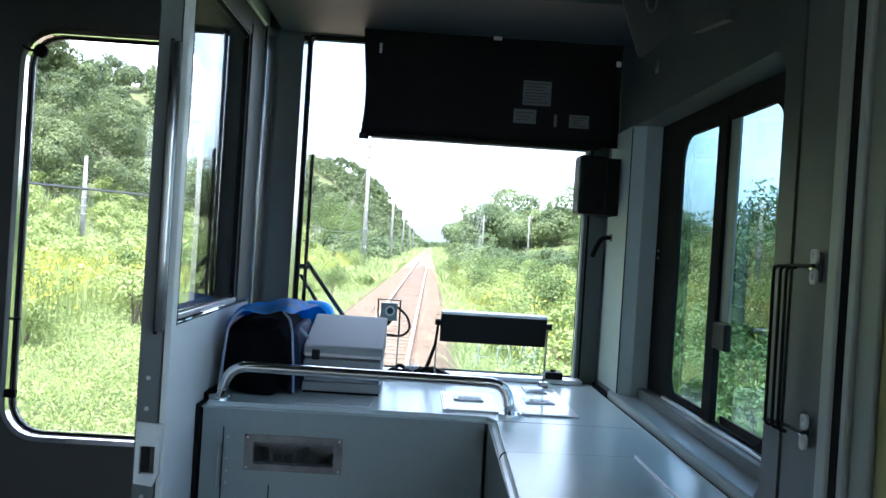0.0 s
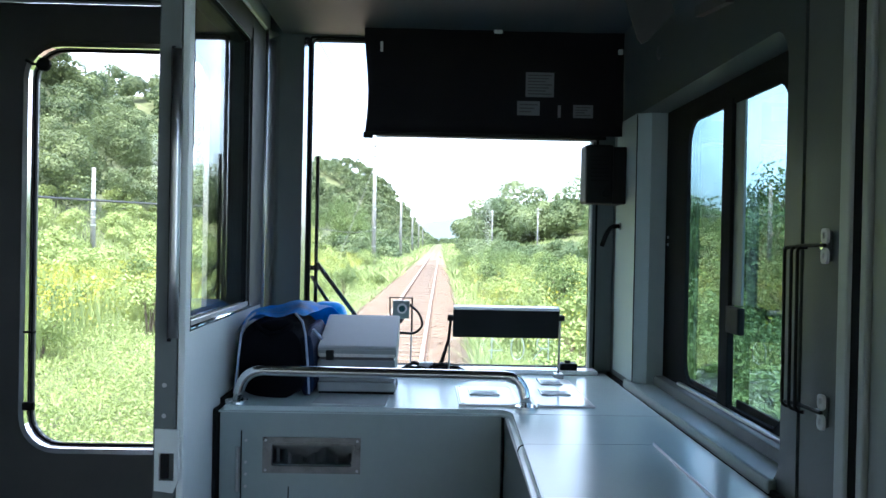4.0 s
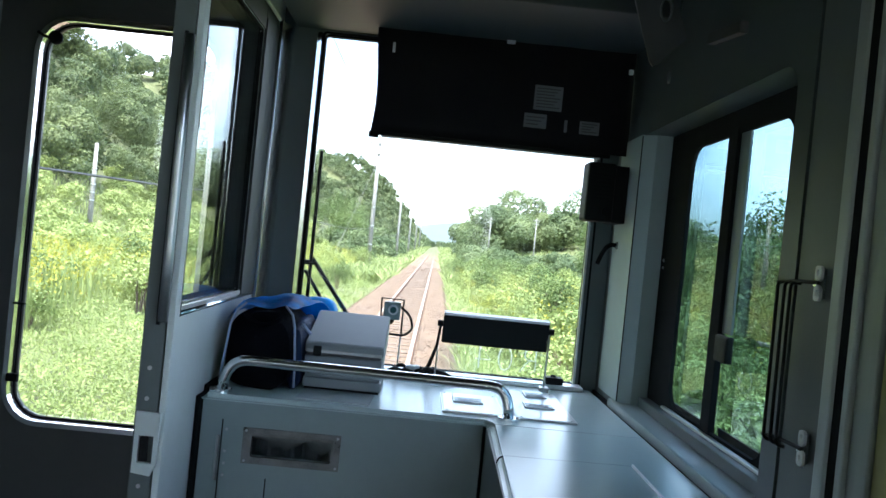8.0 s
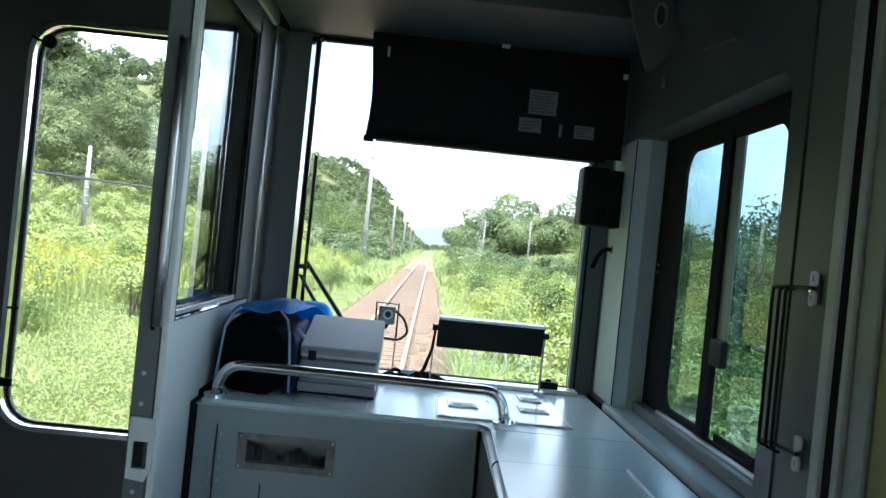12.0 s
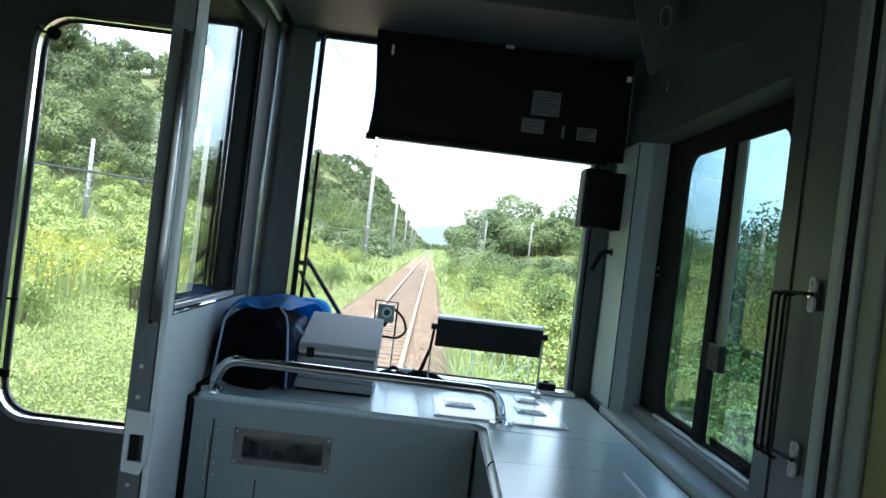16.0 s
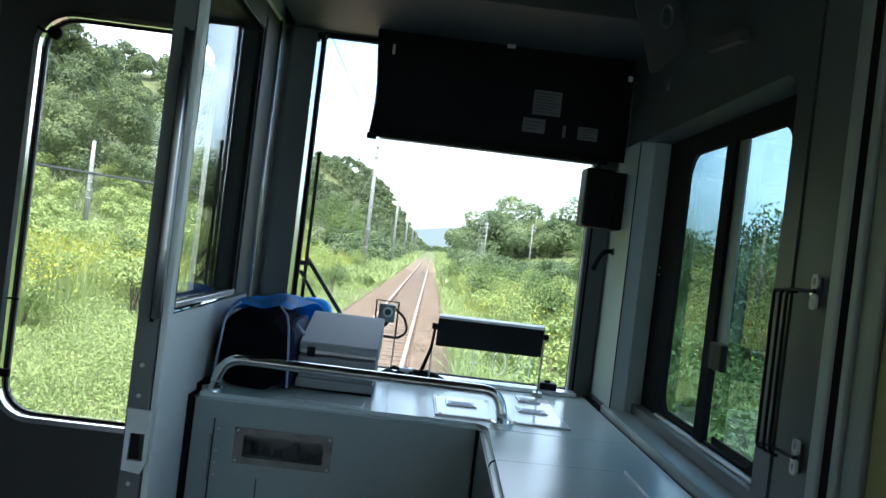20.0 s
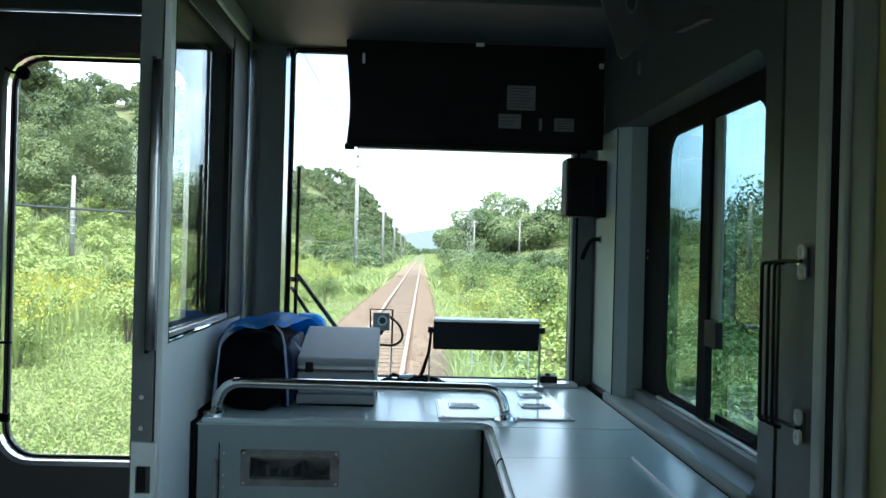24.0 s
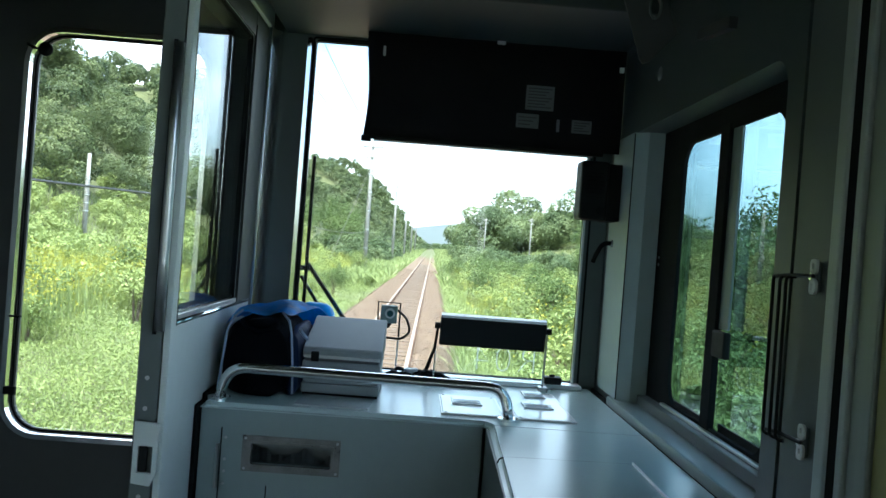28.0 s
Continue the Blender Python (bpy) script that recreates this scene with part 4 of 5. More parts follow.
for y in (1.231, 1.208, 1.188):
    part("wire", rod(bend([(1.336, y - 0.012, 2.157), (1.328, y, 2.157), (1.328, y - 0.003, 1.940), (1.336, y - 0.012, 1.940)], 0.008, 5), 0.0024, sides=10), BLACK, hk, "dark upright wire", smooth=True)

# coat hook and catches on the gangway door frame
kn = thing("rubber_stop", "black rubber ball stop at the gangway window", "door stop", (-0.19, 2.45, 2.605))
part("ball", rod([(-0.190, 2.448, 2.604), (-0.190, 2.444, 2.604), (-0.190, 2.432, 2.604), (-0.190, 2.426, 2.604)], [0.012, 0.018, 0.018, 0.010], sides=20), RUBBER, kn, smooth=True)
part("arm", rod([(-0.245, 2.455, 2.618), (-0.222, 2.445, 2.606), (-0.19, 2.440, 2.604)], 0.004, sides=8), RUBBER, kn)
for z, h in ((1.889, 0.006), (1.69, 0.022)):
    ct = thing("window_catch", "small black catch on the gangway window frame", "catch", (-0.22, 2.45, z), "window catches")
    part("body", box(-0.236, -0.205, 2.440, 2.4535, z - h / 2, z + h / 2, 0.002), RUBBER, ct)

# grey bracket and locker under the ceiling
br = thing("ceiling_bracket", "grey steel bracket plate with an oval hole under the ceiling", "bracket", (1.25, 1.7, 2.6))
oval = [(1.249 + 0.009 * math.cos(a), 2.643 + 0.020 * math.sin(a)) for a in (6.2832 * k / 14 for k in range(14))]
part("plate", plate([(1.160, 2.82), (1.189, 2.656), (1.226, 2.545), (1.234, 2.535), (1.246, 2.540), (1.296, 2.596), (1.267, 2.664), (1.260, 2.82)], [oval], "y", 1.70, 0.006), DOORGREY, br)
part("ring", plate([(1.249 + 0.0125 * math.cos(a), 2.643 + 0.024 * math.sin(a)) for a in (6.2832 * k / 14 for k in range(14))], [oval], "y", 1.694, 0.005), DULLSTEEL, br, "bright rim of the hole")
part("hanger", box(1.20, 1.262, 1.70, 1.76, 2.76, CEIL_Z, 0.004), DOORGREY, br)
lk = thing("wall_locker", "dark grey locker under the ceiling beside the window", "locker", (1.31, 1.5, 2.6))
wed = plate([(1.30, 2.705), (1.344, 2.70), (1.344, 2.95), (1.22, 2.95), (1.22, 2.725)], [], "y", 1.30, 0.38)
part("case", wed, BLACK, lk)
part("seam", box(1.2185, 1.2199, 1.31, 1.67, 2.76, 2.762), RUBBER, lk)
part("brace", turned(box(-0.009, 0.006, -0.09, 0.09, -0.010, 0.010, 0.001), Matrix.Translation((1.339, 1.60, 2.585)) @ Matrix.Rotation(radians(6), 4, "X")), DOORGREY, br)
# glint on the side wall, built as a low steel disc
cp = thing("blanking_plug", "small steel disc standing in for a glint on the side wall", "plug", (1.34, 2.037, 2.59))
part("disc", rod([(1.3455, 2.003, 2.582), (1.343, 2.003, 2.582), (1.341, 2.003, 2.582)], [0.016, 0.014, 0.006], sides=16), DULLSTEEL, cp, smooth=True)

# wiper and formation lettering outside the windscreen
wp = thing("windscreen_wiper", "black windscreen wiper parked upright", "wiper", (0.56, 2.56, 1.8))
part("blade", box(0.531, 0.540, 2.490, 2.503, 1.90, 2.381, 0.002), RUBBER, wp)
part("arm", rod([(0.537, 2.508, 2.087), (0.595, 2.514, 2.01), (0.703, 2.520, 1.868), (0.742, 2.52, 1.80)], 0.006, sides=8), BLACK, wp)
part("link_arm", rod([(0.521, 2.508, 2.052), (0.580, 2.514, 1.965), (0.664, 2.52, 1.832), (0.684, 2.52, 1.80)], 0.005, sides=8), BLACK, wp)
part("joint", box(0.518, 0.545, 2.500, 2.512, 2.067, 2.081, 0.002), BLACK, wp)
part("pivot_box", box(0.66, 0.78, 2.512, 2.58, 1.74, 1.80, 0.006), BLACK, wp)
font = bpy.data.curves.new("lettering", "FONT")
font.body, font.size, font.extrude, font.align_x = "R04", 0.104, 0.0006, "CENTER"
font.space_character = 1.17
font.offset = -0.0034
txt = new("lettering_source", font)
bpy.context.view_layer.update()
lm = bpy.data.meshes.new_from_object(txt.evaluated_get(bpy.context.evaluated_depsgraph_get()))
bpy.data.objects.remove(txt)
lm.materials.clear()
lm.materials.append(LETTER)
lt = new("lettering", lm)
lt.parent = bpy.data.objects["window_1"]
lt.matrix_basis = Matrix.Translation((1.099, FRONT + 0.0212, 1.830)) @ Matrix.Rotation(radians(180), 4, "Z") @ Matrix.Rotation(radians(90), 4, "X")
lt["label"] = "white formation lettering R04"

# ---- the line outside ----
rng = np.random.default_rng(7)
cab_objects = set(scene.objects)


def smooth01(t):
    t = np.clip(t, 0, 1)
    return t * t * (3 - 2 * t)


def land(x, y):
    """Height of the ground."""
    x, y = np.asarray(x, float), np.asarray(y, float)
    z = -0.24 - 0.45 * smooth01((np.abs(x) - 1.5) / 1.2)
    z = z + 0.10 * np.sin(x * 0.35 + 1) * np.sin(y * 0.21) * smooth01((np.abs(x) - 4) / 4)
    ahead = smooth01((y - 560) / 450)
    crest = 46 - 13 * np.exp(-(((y - 380) / 130) ** 2)) + 29 * ahead
    ridge = crest * smooth01((-x - 19 + 15 * ahead) / (50 + 32 * ahead)) * (1 - 0.85 * smooth01((y - 1250) / 700))
    ridge = ridge * (1 - 0.30 * np.exp(-(((y - 150) / 45) ** 2)))
    ridge = ridge * (0.85 + 0.15 * np.sin(y * 0.023 + 0.8) + 0.08 * np.sin(y * 0.061))
    knoll = 9 * np.exp(-(((x - 62) / 40) ** 2 + ((y - 330) / 90) ** 2)) + 5 * np.exp(-(((x - 40) / 22) ** 2 + ((y - 210) / 50) ** 2))
    return z + ridge * smooth01((y + 250) / 150) + knoll


def grid_mesh(name, xs, ys, material):
    gx, gy = np.meshgrid(xs, ys)
    co = np.stack([gx, gy, land(gx, gy)], -1).reshape(-1, 3)
    w, h = len(xs), len(ys)
    a = (np.arange(h - 1)[:, None] * w + np.arange(w - 1)).ravel()
    return raw_mesh(name, co, np.stack([a, a + 1, a + w + 1, a + w], 1), material)


def raw_mesh(name, co, quads, material, smooth=True):
    me = bpy.data.meshes.new(name)
    me.vertices.add(len(co))
    me.vertices.foreach_set("co", np.ascontiguousarray(co, np.float32).ravel())
    me.loops.add(quads.size)
    me.loops.foreach_set("vertex_index", np.ascontiguousarray(quads, np.int32).ravel())
    me.polygons.add(len(quads))
    me.polygons.foreach_set("loop_start", np.arange(0, quads.size, 4, dtype=np.int32))
    me.polygons.foreach_set("use_smooth", np.full(len(quads), smooth))
    me.update(calc_edges=True)
    me.materials.append(material)
    return me


def leaves(centres, out, size, wide=0.55, wild=0.7):
    """Quads for leaves: centres, outward ways, lengths. Returns vertices and faces."""
    n = len(centres)
    nor = out + wild * rng.normal(size=(n, 3))
    nor /= np.linalg.norm(nor, axis=1, keepdims=True) + 1e-9
    t = np.cross(nor, rng.normal(size=(n, 3)))
    t /= np.linalg.norm(t, axis=1, keepdims=True) + 1e-9
    b = np.cross(nor, t)
    L = (size * rng.uniform(0.7, 1.3, n))[:, None]
    W = L * wide
    fold = nor * L * 0.15
    co = np.stack([centres - t * L / 2, centres + b * W / 2 + fold, centres + t * L / 2, centres - b * W / 2 + fold], 1)
    return co.reshape(-1, 3), np.arange(4 * n).reshape(-1, 4)


def crown_points(n, radii, lumps=9, hollow=0.35, dome=False):
    """Points of a lumpy crown round the origin, with their outward ways."""
    rad = np.asarray(radii, float)
    mid = rng.normal(size=(lumps, 3))
    mid /= np.linalg.norm(mid, axis=1, keepdims=True)
    mid[:, 2] = np.abs(mid[:, 2]) * 1.0 - 0.25
    if dome:
        mid[0] = 0
    mid *= rng.uniform(0.35, 0.8, (lumps, 1))
    r = rng.uniform(0.28, 0.52, lumps)
    if dome:
        r[0] = 0.85
        mid[1:] *= 1.15
    k = rng.choice(lumps, n, p=r**2 / (r**2).sum())
    d = rng.normal(size=(n, 3))
    d /= np.linalg.norm(d, axis=1, keepdims=True)
    p = mid[k] + d * (r[k] * rng.uniform(1 - hollow, 1.08, n))[:, None]
    return p * rad, d


xs = np.unique(np.r_[np.linspace(-4000, -200, 20), np.linspace(-200, -24, 45), np.linspace(-24, 24, 97), np.linspace(24, 200, 36), np.linspace(200, 4000, 20)])
ys = np.unique(np.r_[np.linspace(-800, -20, 14), np.linspace(-20, 80, 81), np.linspace(80, 800, 90), np.linspace(800, 4500, 30)])
structure(new("ground", grid_mesh("ground", xs, ys, GROUND)), "rough grassy ground beside the line", "ground")

# track
bed = bmesh.new()
prof = [(-2.3, -0.66), (-1.6, -0.125), (-0.69, -0.098), (-0.64, -0.138), (0.64, -0.138), (0.69, -0.098), (1.35, -0.125), (1.95, -0.66)]
rows_ = [[bed.verts.new((x, y, z)) for x, z in prof] for y in (-30, 0, 40, 120, 400, 530)]
for a, b in zip(rows_, rows_[1:]):
    for i in range(len(prof) - 1):
        bed.faces.new((a[i], a[i + 1], b[i + 1], b[i]))
track = structure(part("track_bed", bed, BALLAST), "brown ballast bed of the single track", "track bed")
for s in (-1, 1):
    r = box(s * 0.5665 - 0.033, s * 0.5665 + 0.033, -30, 530, -0.045, 0.0)
    o = part("rail", r, RAILTOP, track, "worn shiny rail head")
    part("rail_web", box(s * 0.5665 - 0.05, s * 0.5665 + 0.05, -30, 530, -0.16, -0.045), RUST, o)
sleeper = box(-1.0, 1.0, -0.11, 0.11, -0.30, -0.116, 0.012, seg=1)
first = part("sleeper", sleeper, SLEEPER, track)
first.location.y = 3.0
for i in range(1, 155):
    o = first.copy()
    scene.collection.objects.link(o)
    o.location.y = 3.0 + 0.68 * i + rng.normal(0, 0.02)
    o.location.z = -0.014 * rng.uniform() ** 2
    o.rotation_euler.z = rng.normal(0, 0.012)


# forest on the hillside and the knolls: each crown a cluster of rounded clumps of leaves

def forest(name, spots, label, material=None, fine=1.0):
    cs, os_, ss = [], [], []
    for i, (x, y, r) in enumerate(spots):
        far = math.hypot(x, y)
        leaf = fine * (0.27 if far < 110 else 0.40 if far < 190 else 0.58 if far < 300 else 0.9 if far < 700 else 1.6)
        if x < -0.62 * y:
            leaf *= 2.0
        elif -0.30 * y < x < -0.18 * y:
            leaf *= 1.7
        n = int(min(3200, 15 * (r / leaf) ** 2))
        lumps = 11 if far < 190 else 7
        size = np.array((r, r * rng.uniform(0.85, 1.15), r * rng.uniform(0.7, 1.05)))
        mid = np.array((x, y, float(land(x, y)) + r * rng.uniform(0.15, 0.7)))
        m = rng.normal(size=(lumps, 3))
        m /= np.linalg.norm(m, axis=1, keepdims=True)
        m[:, 2] = np.where(m[:, 2] < -0.3, -m[:, 2], m[:, 2])
        m *= rng.uniform(0.50, 0.75, (lumps, 1))
        lr = rng.uniform(0.30, 0.52, lumps)
        k = rng.choice(lumps, n, p=lr**2 / (lr**2).sum())
        d = m[k] * 1.1 + rng.normal(size=(n, 3))
        d /= np.linalg.norm(d, axis=1, keepdims=True)
        cs.append(mid + (m[k] + d * (lr[k] * rng.uniform(0.8, 1.05, n))[:, None]) * size)
        os_.append(d + (0, 0, 0.1))
        ss.append(np.full(n, leaf))
    co, q = leaves(np.concatenate(cs), np.concatenate(os_), np.concatenate(ss), wide=0.75, wild=0.28)
    return tagged(new(name, raw_mesh(name, co, q, material or LEAF_C, False)), label, "forest", kind="stuff")


spots = []
for y in np.arange(25, 640, 6.0):
    for x in np.arange(-86, -27, 5.4):
        if y > 200 and rng.random() < 0.35:
            continue
        spots.append((x + rng.normal(0, 1.5), y + rng.normal(0, 1.5), rng.uniform(2.7, 4.4) * (1.2 if y > 200 else 1.0)))
for y in np.arange(640, 1160, 11.0):
    for x in np.arange(-118, -8, 8.5):
        spots.append((x + rng.normal(0, 2), y + rng.normal(0, 3), rng.uniform(3.6, 6.0)))
forest("hillside_forest", spots, "dense broadleaf forest covering the hillside beside the line")
spots = [(-rng.uniform(11, 35), rng.uniform(18, 150), rng.uniform(0.6, 1.5)) for _ in range(560)]
spots = [(x, y, r * (0.6 if x > -15 else 1.0)) for x, y, r in spots if x > -0.62 * y]
forest("bank_scrub", spots, "pale green scrub covering the foot of the hill", LEAF_B, 0.72)
spots = [(rng.normal(60, 26), rng.normal(320, 70), rng.uniform(3, 5.5)) for _ in range(170)]
spots += [(rng.uniform(9, 62), rng.uniform(196, 262), rng.uniform(4.6, 7.2)) for _ in range(60)]
spots += [(13.5, 203, 9.0), (20, 212, 8.4), (9.5, 236, 6.5), (34, 200, 8.6), (43, 204, 9.2), (54, 200, 8.5), (27, 222, 8.0)]
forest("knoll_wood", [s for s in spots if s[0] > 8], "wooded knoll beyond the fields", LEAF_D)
spots = [(rng.uniform(-24, -7), rng.uniform(150, 600), rng.uniform(1.8, 3.2)) for _ in range(120)]
spots += [(rng.choice((-1, 1)) * rng.uniform(5.5, 13), rng.uniform(95, 560), rng.uniform(1.1, 2.2)) for _ in range(420)]
spots += [(rng.uniform(8, 120), rng.uniform(230, 700), rng.uniform(1.8, 3.6)) for _ in range(150)]
spots += [(rng.uniform(10, 42), rng.uniform(82, 150), rng.uniform(1.1, 2.3)) for _ in range(90)]
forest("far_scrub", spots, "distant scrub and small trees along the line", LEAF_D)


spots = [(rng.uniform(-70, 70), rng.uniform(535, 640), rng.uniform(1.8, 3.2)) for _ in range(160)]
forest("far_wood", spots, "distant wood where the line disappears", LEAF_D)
hills = grid_mesh("distant_hills", np.linspace(-2600, 2600, 60), np.array([2300.0, 2600.0, 3000.0]), HAZE)
hx = np.zeros(len(hills.vertices) * 3, np.float32)
hills.vertices.foreach_get("co", hx)
hx = hx.reshape(-1, 3)
hx[:, 2] = np.where(hx[:, 1] > 2500, 46 + 26 * np.sin(hx[:, 0] * 0.0031 + 0.6) + 12 * np.sin(hx[:, 0] * 0.0093), -5)
hills.vertices.foreach_set("co", hx.ravel())
structure(new("distant_hills", hills), "hills on the horizon, their haze put into a blue-green colour", "backdrop")


# bushes: four shapes, each stems with foliage, then copies
def bush_shape(seed_h, material):
    b = thing("bush", "leafy green bush beside the track", "bush", (0, 0, 0), "lineside bushes")
    st = bmesh.new()
    for _ in range(9):
        a, l = rng.uniform(0, 6.28), rng.uniform(0.5, 0.9)
        rod([(0, 0, -0.3), (0.25 * l * math.cos(a), 0.25 * l * math.sin(a), 0.5 * seed_h), (0.75 * l * math.cos(a), 0.75 * l * math.sin(a), l * seed_h)], [0.03, 0.02, 0.008], st, 5)
    part("stem", st, BARK, b)
    p, d = crown_points(1500, (1.25, 1.25, seed_h * 0.62), lumps=14, hollow=0.25)
    p[:, 2] += seed_h * 0.5
    keep = p[:, 2] > -0.1
    co, q = leaves(p[keep], d[keep] + (0, 0, 0.2), np.full(keep.sum(), 0.128), wide=0.6, wild=0.35)
    f = new("foliage", raw_mesh("foliage", co, q, material, False))
    f.parent = b
    return b


shapes = [bush_shape(h, m) for h, m in ((1.7, LEAF_B), (2.2, LEAF_B), (1.4, LEAF_B), (2.6, LEAF_A), (1.9, LEAF_B))]
places = []
for y in np.arange(9, 95, 1.9):
    for x0 in (3.5, 5.2, 7.2, 9.4):
        if rng.random() < 0.75:
            places.append((x0 + rng.normal(0, 0.5), y + rng.normal(0, 0.6), rng.uniform(0.65, 1.0)))
for y in np.arange(14, 64, 4.2):
    for x0 in (13.0, 17.5, 23.0):
        places.append((x0 + rng.normal(0, 1.2), y + rng.normal(0, 1.2), rng.uniform(1.2, 2.0)))
for y in np.arange(12, 90, 2.6):
    for x0, share in ((-5.6, 0.45), (-7.6, 0.45), (-10.0, 0.55), (-13.5, 0.6), (-18.0, 0.65)):
        if rng.random() < share:
            places.append((x0 + rng.normal(0, 0.8), y + rng.normal(0, 0.9), rng.uniform(0.45, 0.95)))
for i, (x, y, s) in enumerate(places):
    m = Matrix.Translation((x, y, float(land(x, y)))) @ Matrix.Rotation(rng.uniform(0, 6.28), 4, "Z") @ Matrix.Scale(s, 4)
    if i < len(shapes):
        shapes[i].matrix_basis = m
    else:
        copy_thing(shapes[i % len(shapes)], Matrix.Translation((0, 0, 0))).matrix_basis = m


# weeds and tall grass on the verges, goldenrod in drifts
def weeds(name, n, xr, yr, tall, label, material, lean=0.35, wide=0.06):
    x, y = rng.uniform(*xr, n), yr[0] + (yr[1] - yr[0]) * rng.uniform(0, 1, n) ** 1.6
    keep = noise_keep(x, y)
    x, y = x[keep], y[keep]
    n = len(x)
    h = tall * rng.uniform(0.5, 1.2, n)
    a = rng.uniform(0, 6.28, n)
    base = np.stack([x, y, land(x, y) - 0.05], 1)
    side = np.stack([np.cos(a), np.sin(a), 0 * a], 1) * (h * wide)[:, None]
    tip = base + np.stack([rng.normal(0, lean, n) * h, rng.normal(0, lean, n) * h, h], 1)
    mid = (base + tip) / 2 + np.stack([0 * h, 0 * h, h * 0.1], 1)
    co = np.stack([base, mid + side, tip, mid - side], 1).reshape(-1, 3)
    return tagged(new(name, raw_mesh(name, co, np.arange(4 * n).reshape(-1, 4), material, False)), label, "weeds", kind="stuff"), tip


def noise_keep(x, y):
    return (np.sin(x * 0.9 + 1.3 * np.sin(y * 0.31)) + np.sin(y * 0.55 + x * 0.4) + rng.uniform(-1.6, 1.6, len(x))) > -0.9


weeds("verge_grass", 80000, (-15, -1.9), (7, 90), 0.29, "tall green grass and weeds on the verge", GRASS, 0.5, 0.03)
weeds("verge_grass", 60000, (1.55, 9), (7, 90), 0.45, "tall green grass and weeds on the verge", GRASS, 0.5, 0.03)
weeds("verge_grass", 14000, (-9, -1.9), (-10, 7), 0.3, "short grass beside the standing railcar", GRASS, 0.5, 0.04)
weeds("verge_grass", 14000, (1.75, 9), (-10, 7), 0.4, "short grass beside the standing railcar", GRASS, 0.5, 0.04)
weeds("far_verge", 26000, (-12, -1.9), (55, 420), 0.8, "grass along the far track", GRASS, 0.5, 0.12)
weeds("far_verge", 26000, (1.55, 12), (55, 420), 0.8, "grass along the far track", GRASS, 0.5, 0.12)
weeds("field_grass", 40000, (-30, -14), (15, 160), 0.8, "rough grass at the foot of the hill", GRASS, 0.4, 0.05)
weeds("field_grass", 40000, (9, 60), (15, 220), 0.9, "rough grass of the field beyond the bushes", GRASS, 0.4, 0.06)
for sign, n in ((-1, 170000), (1, 60000)):
    x, y = sign * rng.uniform(2.6 if sign < 0 else 1.75, 15, n), 8 + 62 * rng.uniform(0, 1, n) ** 1.7
    keep = noise_keep(x, y)
    x, y = x[keep], y[keep]
    c = np.stack([x, y, land(x, y) + rng.uniform(0.02, 0.62, len(x)) * (0.6 + 0.4 * np.sin(x * 1.7 + y * 0.9))], 1)
    co, q = leaves(c, np.tile((0, 0, 0.8), (len(x), 1)), np.full(len(x), 0.075), wide=0.55, wild=0.4)
    tagged(new("leafy_weeds", raw_mesh("leafy_weeds", co, q, LEAF_B, False)), "low leafy weeds and creepers on the verge", "weeds", kind="stuff")
for xr, yr, n in (((-19, -7.5), (16, 95), 8000), ((2.3, 9.0), (18, 90), 650), ((-7.5, -4.5), (30, 80), 350)):
    ob, tip = weeds("goldenrod", n, xr, yr, 1.35, "yellow flowering goldenrod", GRASS, 0.12, 0.03)
    k = np.repeat(np.arange(len(tip)), 10)
    off = rng.normal(0, 1, (len(k), 3)) * (0.10, 0.10, 0.13)
    co, q = leaves(tip[k] + off - (0, 0, 0.05), np.tile((0, 0, 1.0), (len(k), 1)), np.full(len(k), 0.07), wide=0.7)
    tagged(new("goldenrod_bloom", raw_mesh("bloom", co, q, GOLD, False)), "yellow plumes of goldenrod flowers", "flowers", kind="stuff")


# trees by the line: trunk, limbs and a leafy crown each
def tree_shape(h, material):
    t = thing("tree", "broadleaf tree with a full green crown beside the line", "tree", (0, 0, 0), "lineside trees")
    tr = rod([(0, 0, -0.4), (0.1, 0.05, h * 0.3), (-0.1, 0.1, h * 0.6), (0, 0, h * 0.85)], [h * 0.03, h * 0.024, h * 0.015, 0.03], sides=8)
    part("trunk", tr, BARK, t)
    for k in range(6):
        a, z = k * 1.05 + rng.uniform(0, 0.6), h * rng.uniform(0.3, 0.6)
        part("limb", rod([(0, 0, z), (h * 0.12 * math.cos(a), h * 0.12 * math.sin(a), z + h * 0.1), (h * 0.26 * math.cos(a), h * 0.26 * math.sin(a), z + h * 0.2)], [h * 0.012, h * 0.008, 0.02], sides=6), BARK, t)
    p, d = crown_points(4000, (h * 0.40, h * 0.40, h * 0.42), lumps=18, hollow=0.45)
    p[:, 2] += h * 0.52
    co, q = leaves(p, d + (0, 0, 0.3), np.full(len(p), 0.30), wide=0.6)
    c = new("crown", raw_mesh("crown", co, q, material, False))
    c.parent = t
    return t


stems = [tree_shape(h, m) for h, m in ((9.0, LEAF_A), (7.0, LEAF_B), (11.0, LEAF_A))]
woods = [(34, 128, 0.62), (42, 140, 0.7), (27, 150, 0.75), (9.5, 23, 0.42), (12, 33, 0.5), (16, 40, 0.55), (13, 27, 0.4), (19, 47, 0.6), (10.5, 30.5, 0.38), (15, 82, 0.40), (25, 92, 0.5), (18, 98, 0.45), (32, 104, 0.55), (-14, 95, 0.75), (-17, 110, 0.9), (-12, 125, 0.8), (-19, 130, 1.0), (-15, 150, 1.0)]
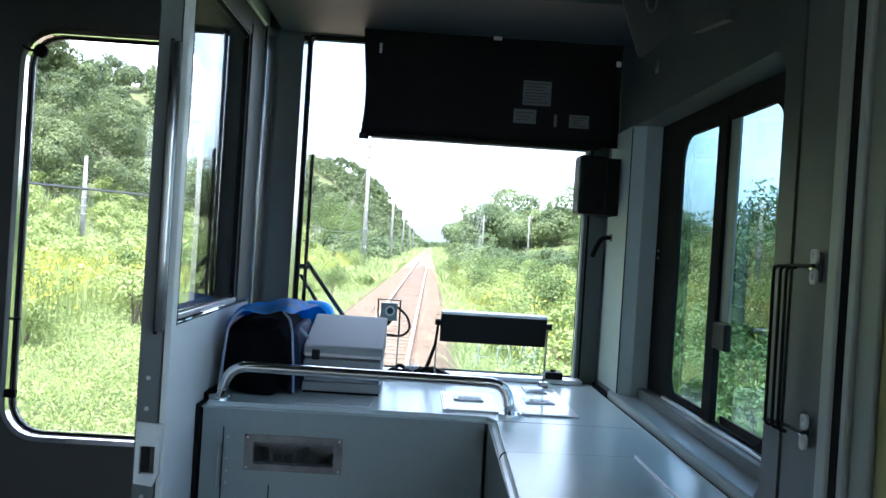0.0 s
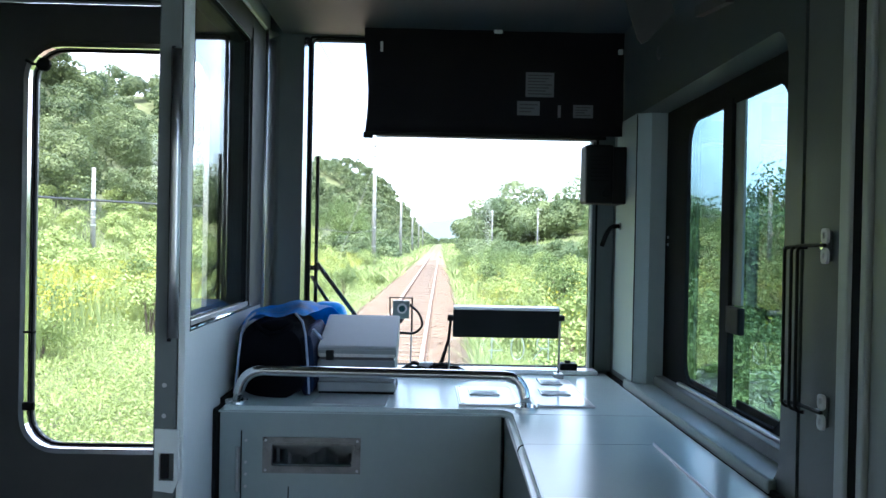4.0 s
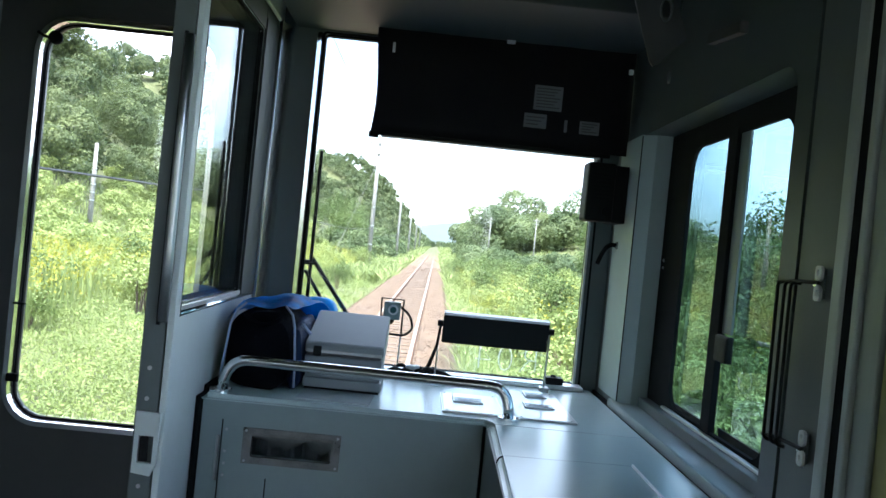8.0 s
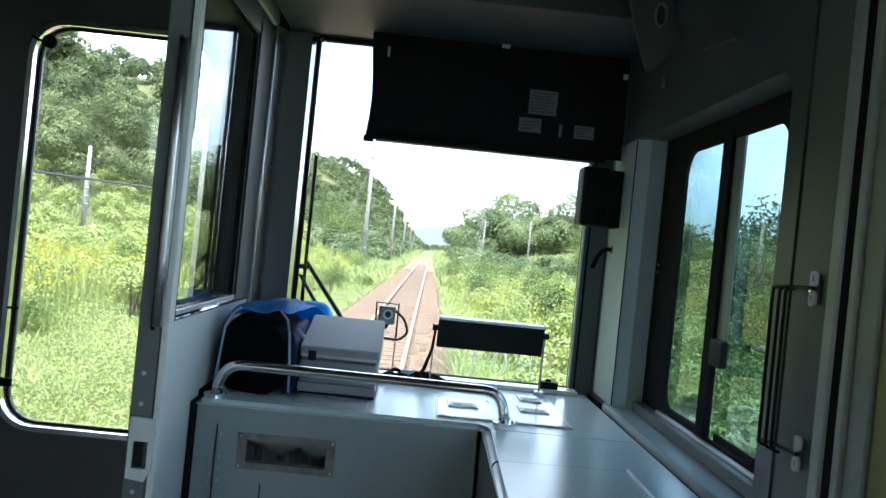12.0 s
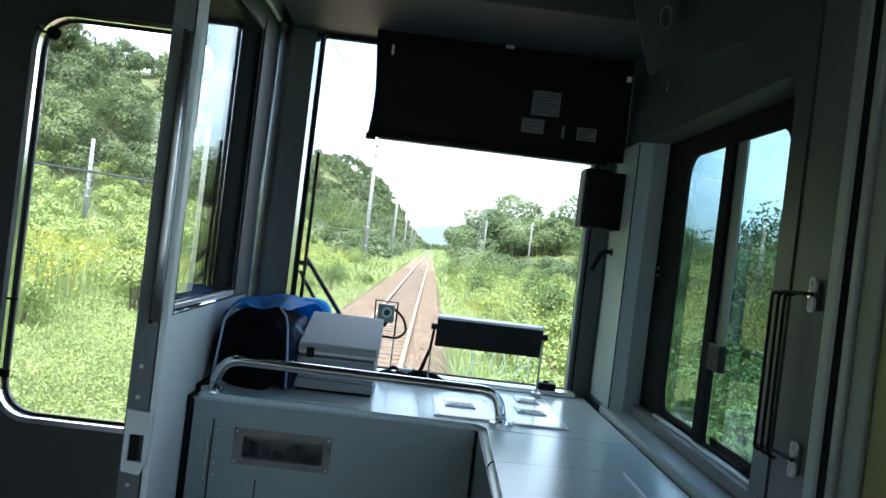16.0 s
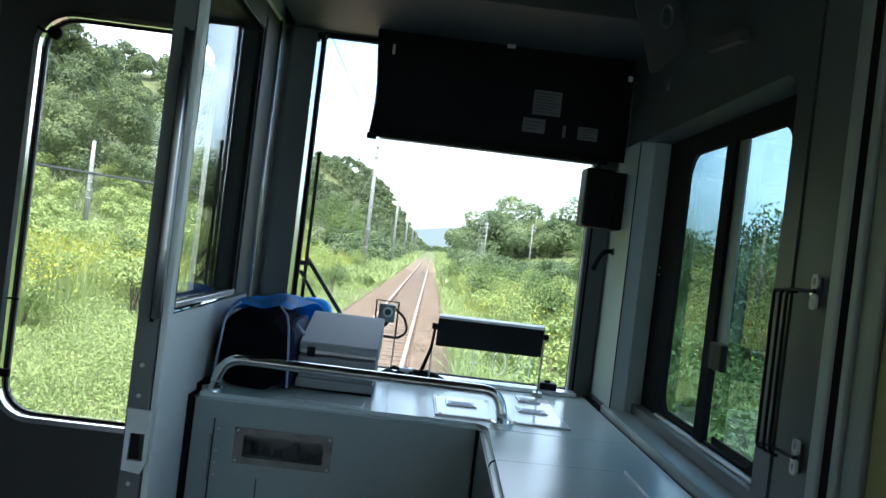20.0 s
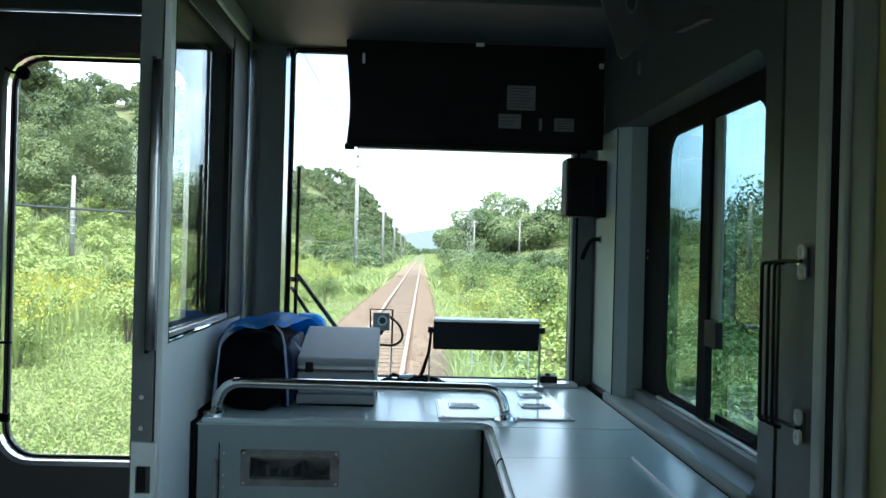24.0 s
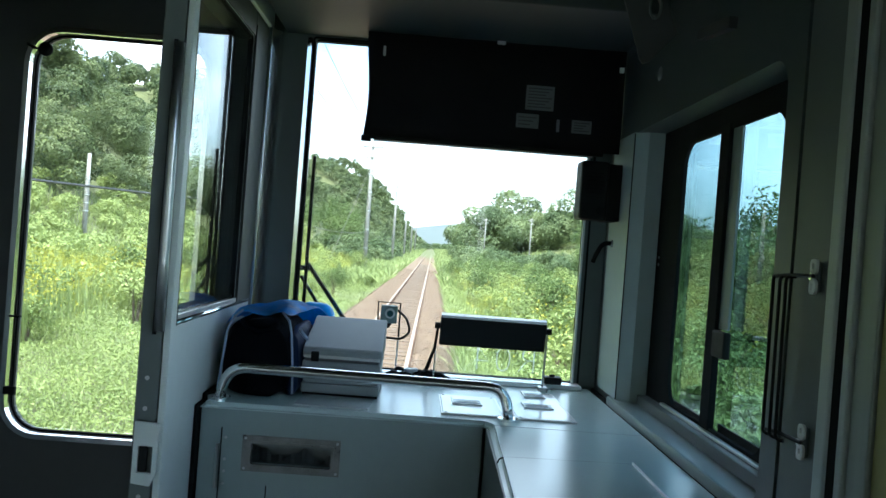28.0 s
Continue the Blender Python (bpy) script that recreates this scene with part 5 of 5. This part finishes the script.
for i, (x, y, s) in enumerate(woods):
    m = Matrix.Translation((x, y, float(land(x, y)))) @ Matrix.Rotation(i * 2.1, 4, "Z") @ Matrix.Scale(s * (1.2 if x > 0 else 1.0), 4)
    if i < len(stems):
        stems[i].matrix_basis = m
    else:
        copy_thing(stems[i % len(stems)], Matrix.Translation((0, 0, 0))).matrix_basis = m


# poles with their cross-arms, and the cables between them
def pole_shape(h, arms, label):
    p = thing("utility_pole", label, "utility pole", (0, 0, 0), "poles along the line")
    part("shaft", rod([(0, 0, -0.5), (0, 0, h * 0.5), (0, 0, h)], [0.20, 0.17, 0.13], sides=12), CONCRETE, p, smooth=True)
    for k in range(5):
        z = 2.2 + k * (h - 3.5) / 5
        part("band", rod([(0, 0, z), (0, 0, z + 0.07)], 0.208 - 0.010 * k, sides=12), ALU, p, "metal band")
    for z, w in arms:
        a = part("cross_arm", box(-w, w, -0.19, -0.11, z - 0.04, z + 0.04), CONCRETE, p, "pale steel cross-arm")
        for x in (-w + 0.1, -w * 0.35, w * 0.35, w - 0.1):
            part("insulator", rod([(x, -0.15, z + 0.04), (x, -0.15, z + 0.12), (x, -0.15, z + 0.2)], [0.03, 0.05, 0.03], sides=8), WHITE, a, "white insulator")
        part("brace", rod([(-w * 0.7, -0.15, z - 0.04), (0, -0.13, z - 0.6)], 0.02, sides=6), CONCRETE, p)
    return p


first = pole_shape(11.5, ((10.9, 0.9), (10.0, 0.7)), "tall grey concrete utility pole with cross-arms beside the track")
spots = [(-4.9, y, 1.0) for y in (-26, 26, 78, 130, 182, 234, 286)] + [(10.5, 172, 0.72), (18.5, 166, 0.72), (26, 150, 0.72)]
for i, (x, y, s) in enumerate(spots):
    m = Matrix.Translation((x, y, float(land(x, y)))) @ Matrix.Scale(s, 4)
    if i:
        copy_thing(first, Matrix.Translation((0, 0, 0))).matrix_basis = m
    else:
        first.matrix_basis = m


plain = pole_shape(6.4, (), "plain pale concrete post on the bank")
plain.matrix_basis = Matrix.Translation((-24.4, 66, float(land(-24.4, 66))))


def cable(points, sag, radius):
    bm = bmesh.new()
    line = []
    for a, b in zip(points, points[1:]):
        a, b = Vector(a), Vector(b)
        line += [a.lerp(b, k / 8) - Vector((0, 0, sag * 4 * (k / 8) * (1 - k / 8))) for k in range(8)]
    return rod(line + [Vector(points[-1])], radius, sides=5)


ln = thing("overhead_cables", "thin dark cables strung between the poles", "cables", (-4.9, 0, 10))
for x, z in ((-5.7, 10.4), (-4.1, 10.4), (-5.5, 9.5)):
    part("cable", cable([(x, y, z) for y in (-26, 26, 78, 130, 182, 234, 286)], 0.7, 0.014), WIRE, ln)
lo = thing("low_cable", "grey cable slung low between the poles", "cables", (-4.8, 0, 2.8))
part("cable", cable([(-4.75, y, 3.0) for y in (-26, 26, 78, 130, 182)], 0.45, 0.022), WIRE, lo)
gy = thing("guy_wire", "steel guy wire with a pale sleeve from a pole", "guy wire", (-6.8, 78, 0))
part("wire", rod([(-4.95, 77.9, 8.5), (-8.2, 78, -0.5)], 0.02, sides=6), CONCRETE, gy)

# loose stones on the ballast
n = 60000
sx, sy = rng.uniform(-2.1, 1.75, n), 9 + 75 * rng.uniform(0, 1, n) ** 1.8
sz = -0.136 - 0.475 * np.clip((np.abs(sx + 0.13) - 1.48) / 0.65, 0, 1) + rng.uniform(0, 0.02, n) + np.where(np.abs(sx) > 0.68, 0.034, rng.uniform(0.0, 0.014, n))
co, q = leaves(np.stack([sx, sy, sz], 1), np.tile((0, 0, 1.0), (n, 1)), rng.uniform(0.028, 0.045, n), wide=0.8, wild=0.14)
tagged(new("ballast_stones", raw_mesh("ballast_stones", co, q, STONE, False)), "loose brown ballast stones between the rails", "gravel", kind="stuff")

# the line bears slightly to the right of the car's axis
BEARING = Matrix.Translation((0.79, 0, 0)) @ Matrix.Rotation(radians(-0.98), 4, "Z") @ Matrix.Translation((-0.84, 0, 0))
for o in list(scene.objects):
    if o.parent is None and o not in cab_objects:
        o.matrix_basis = BEARING @ o.matrix_basis
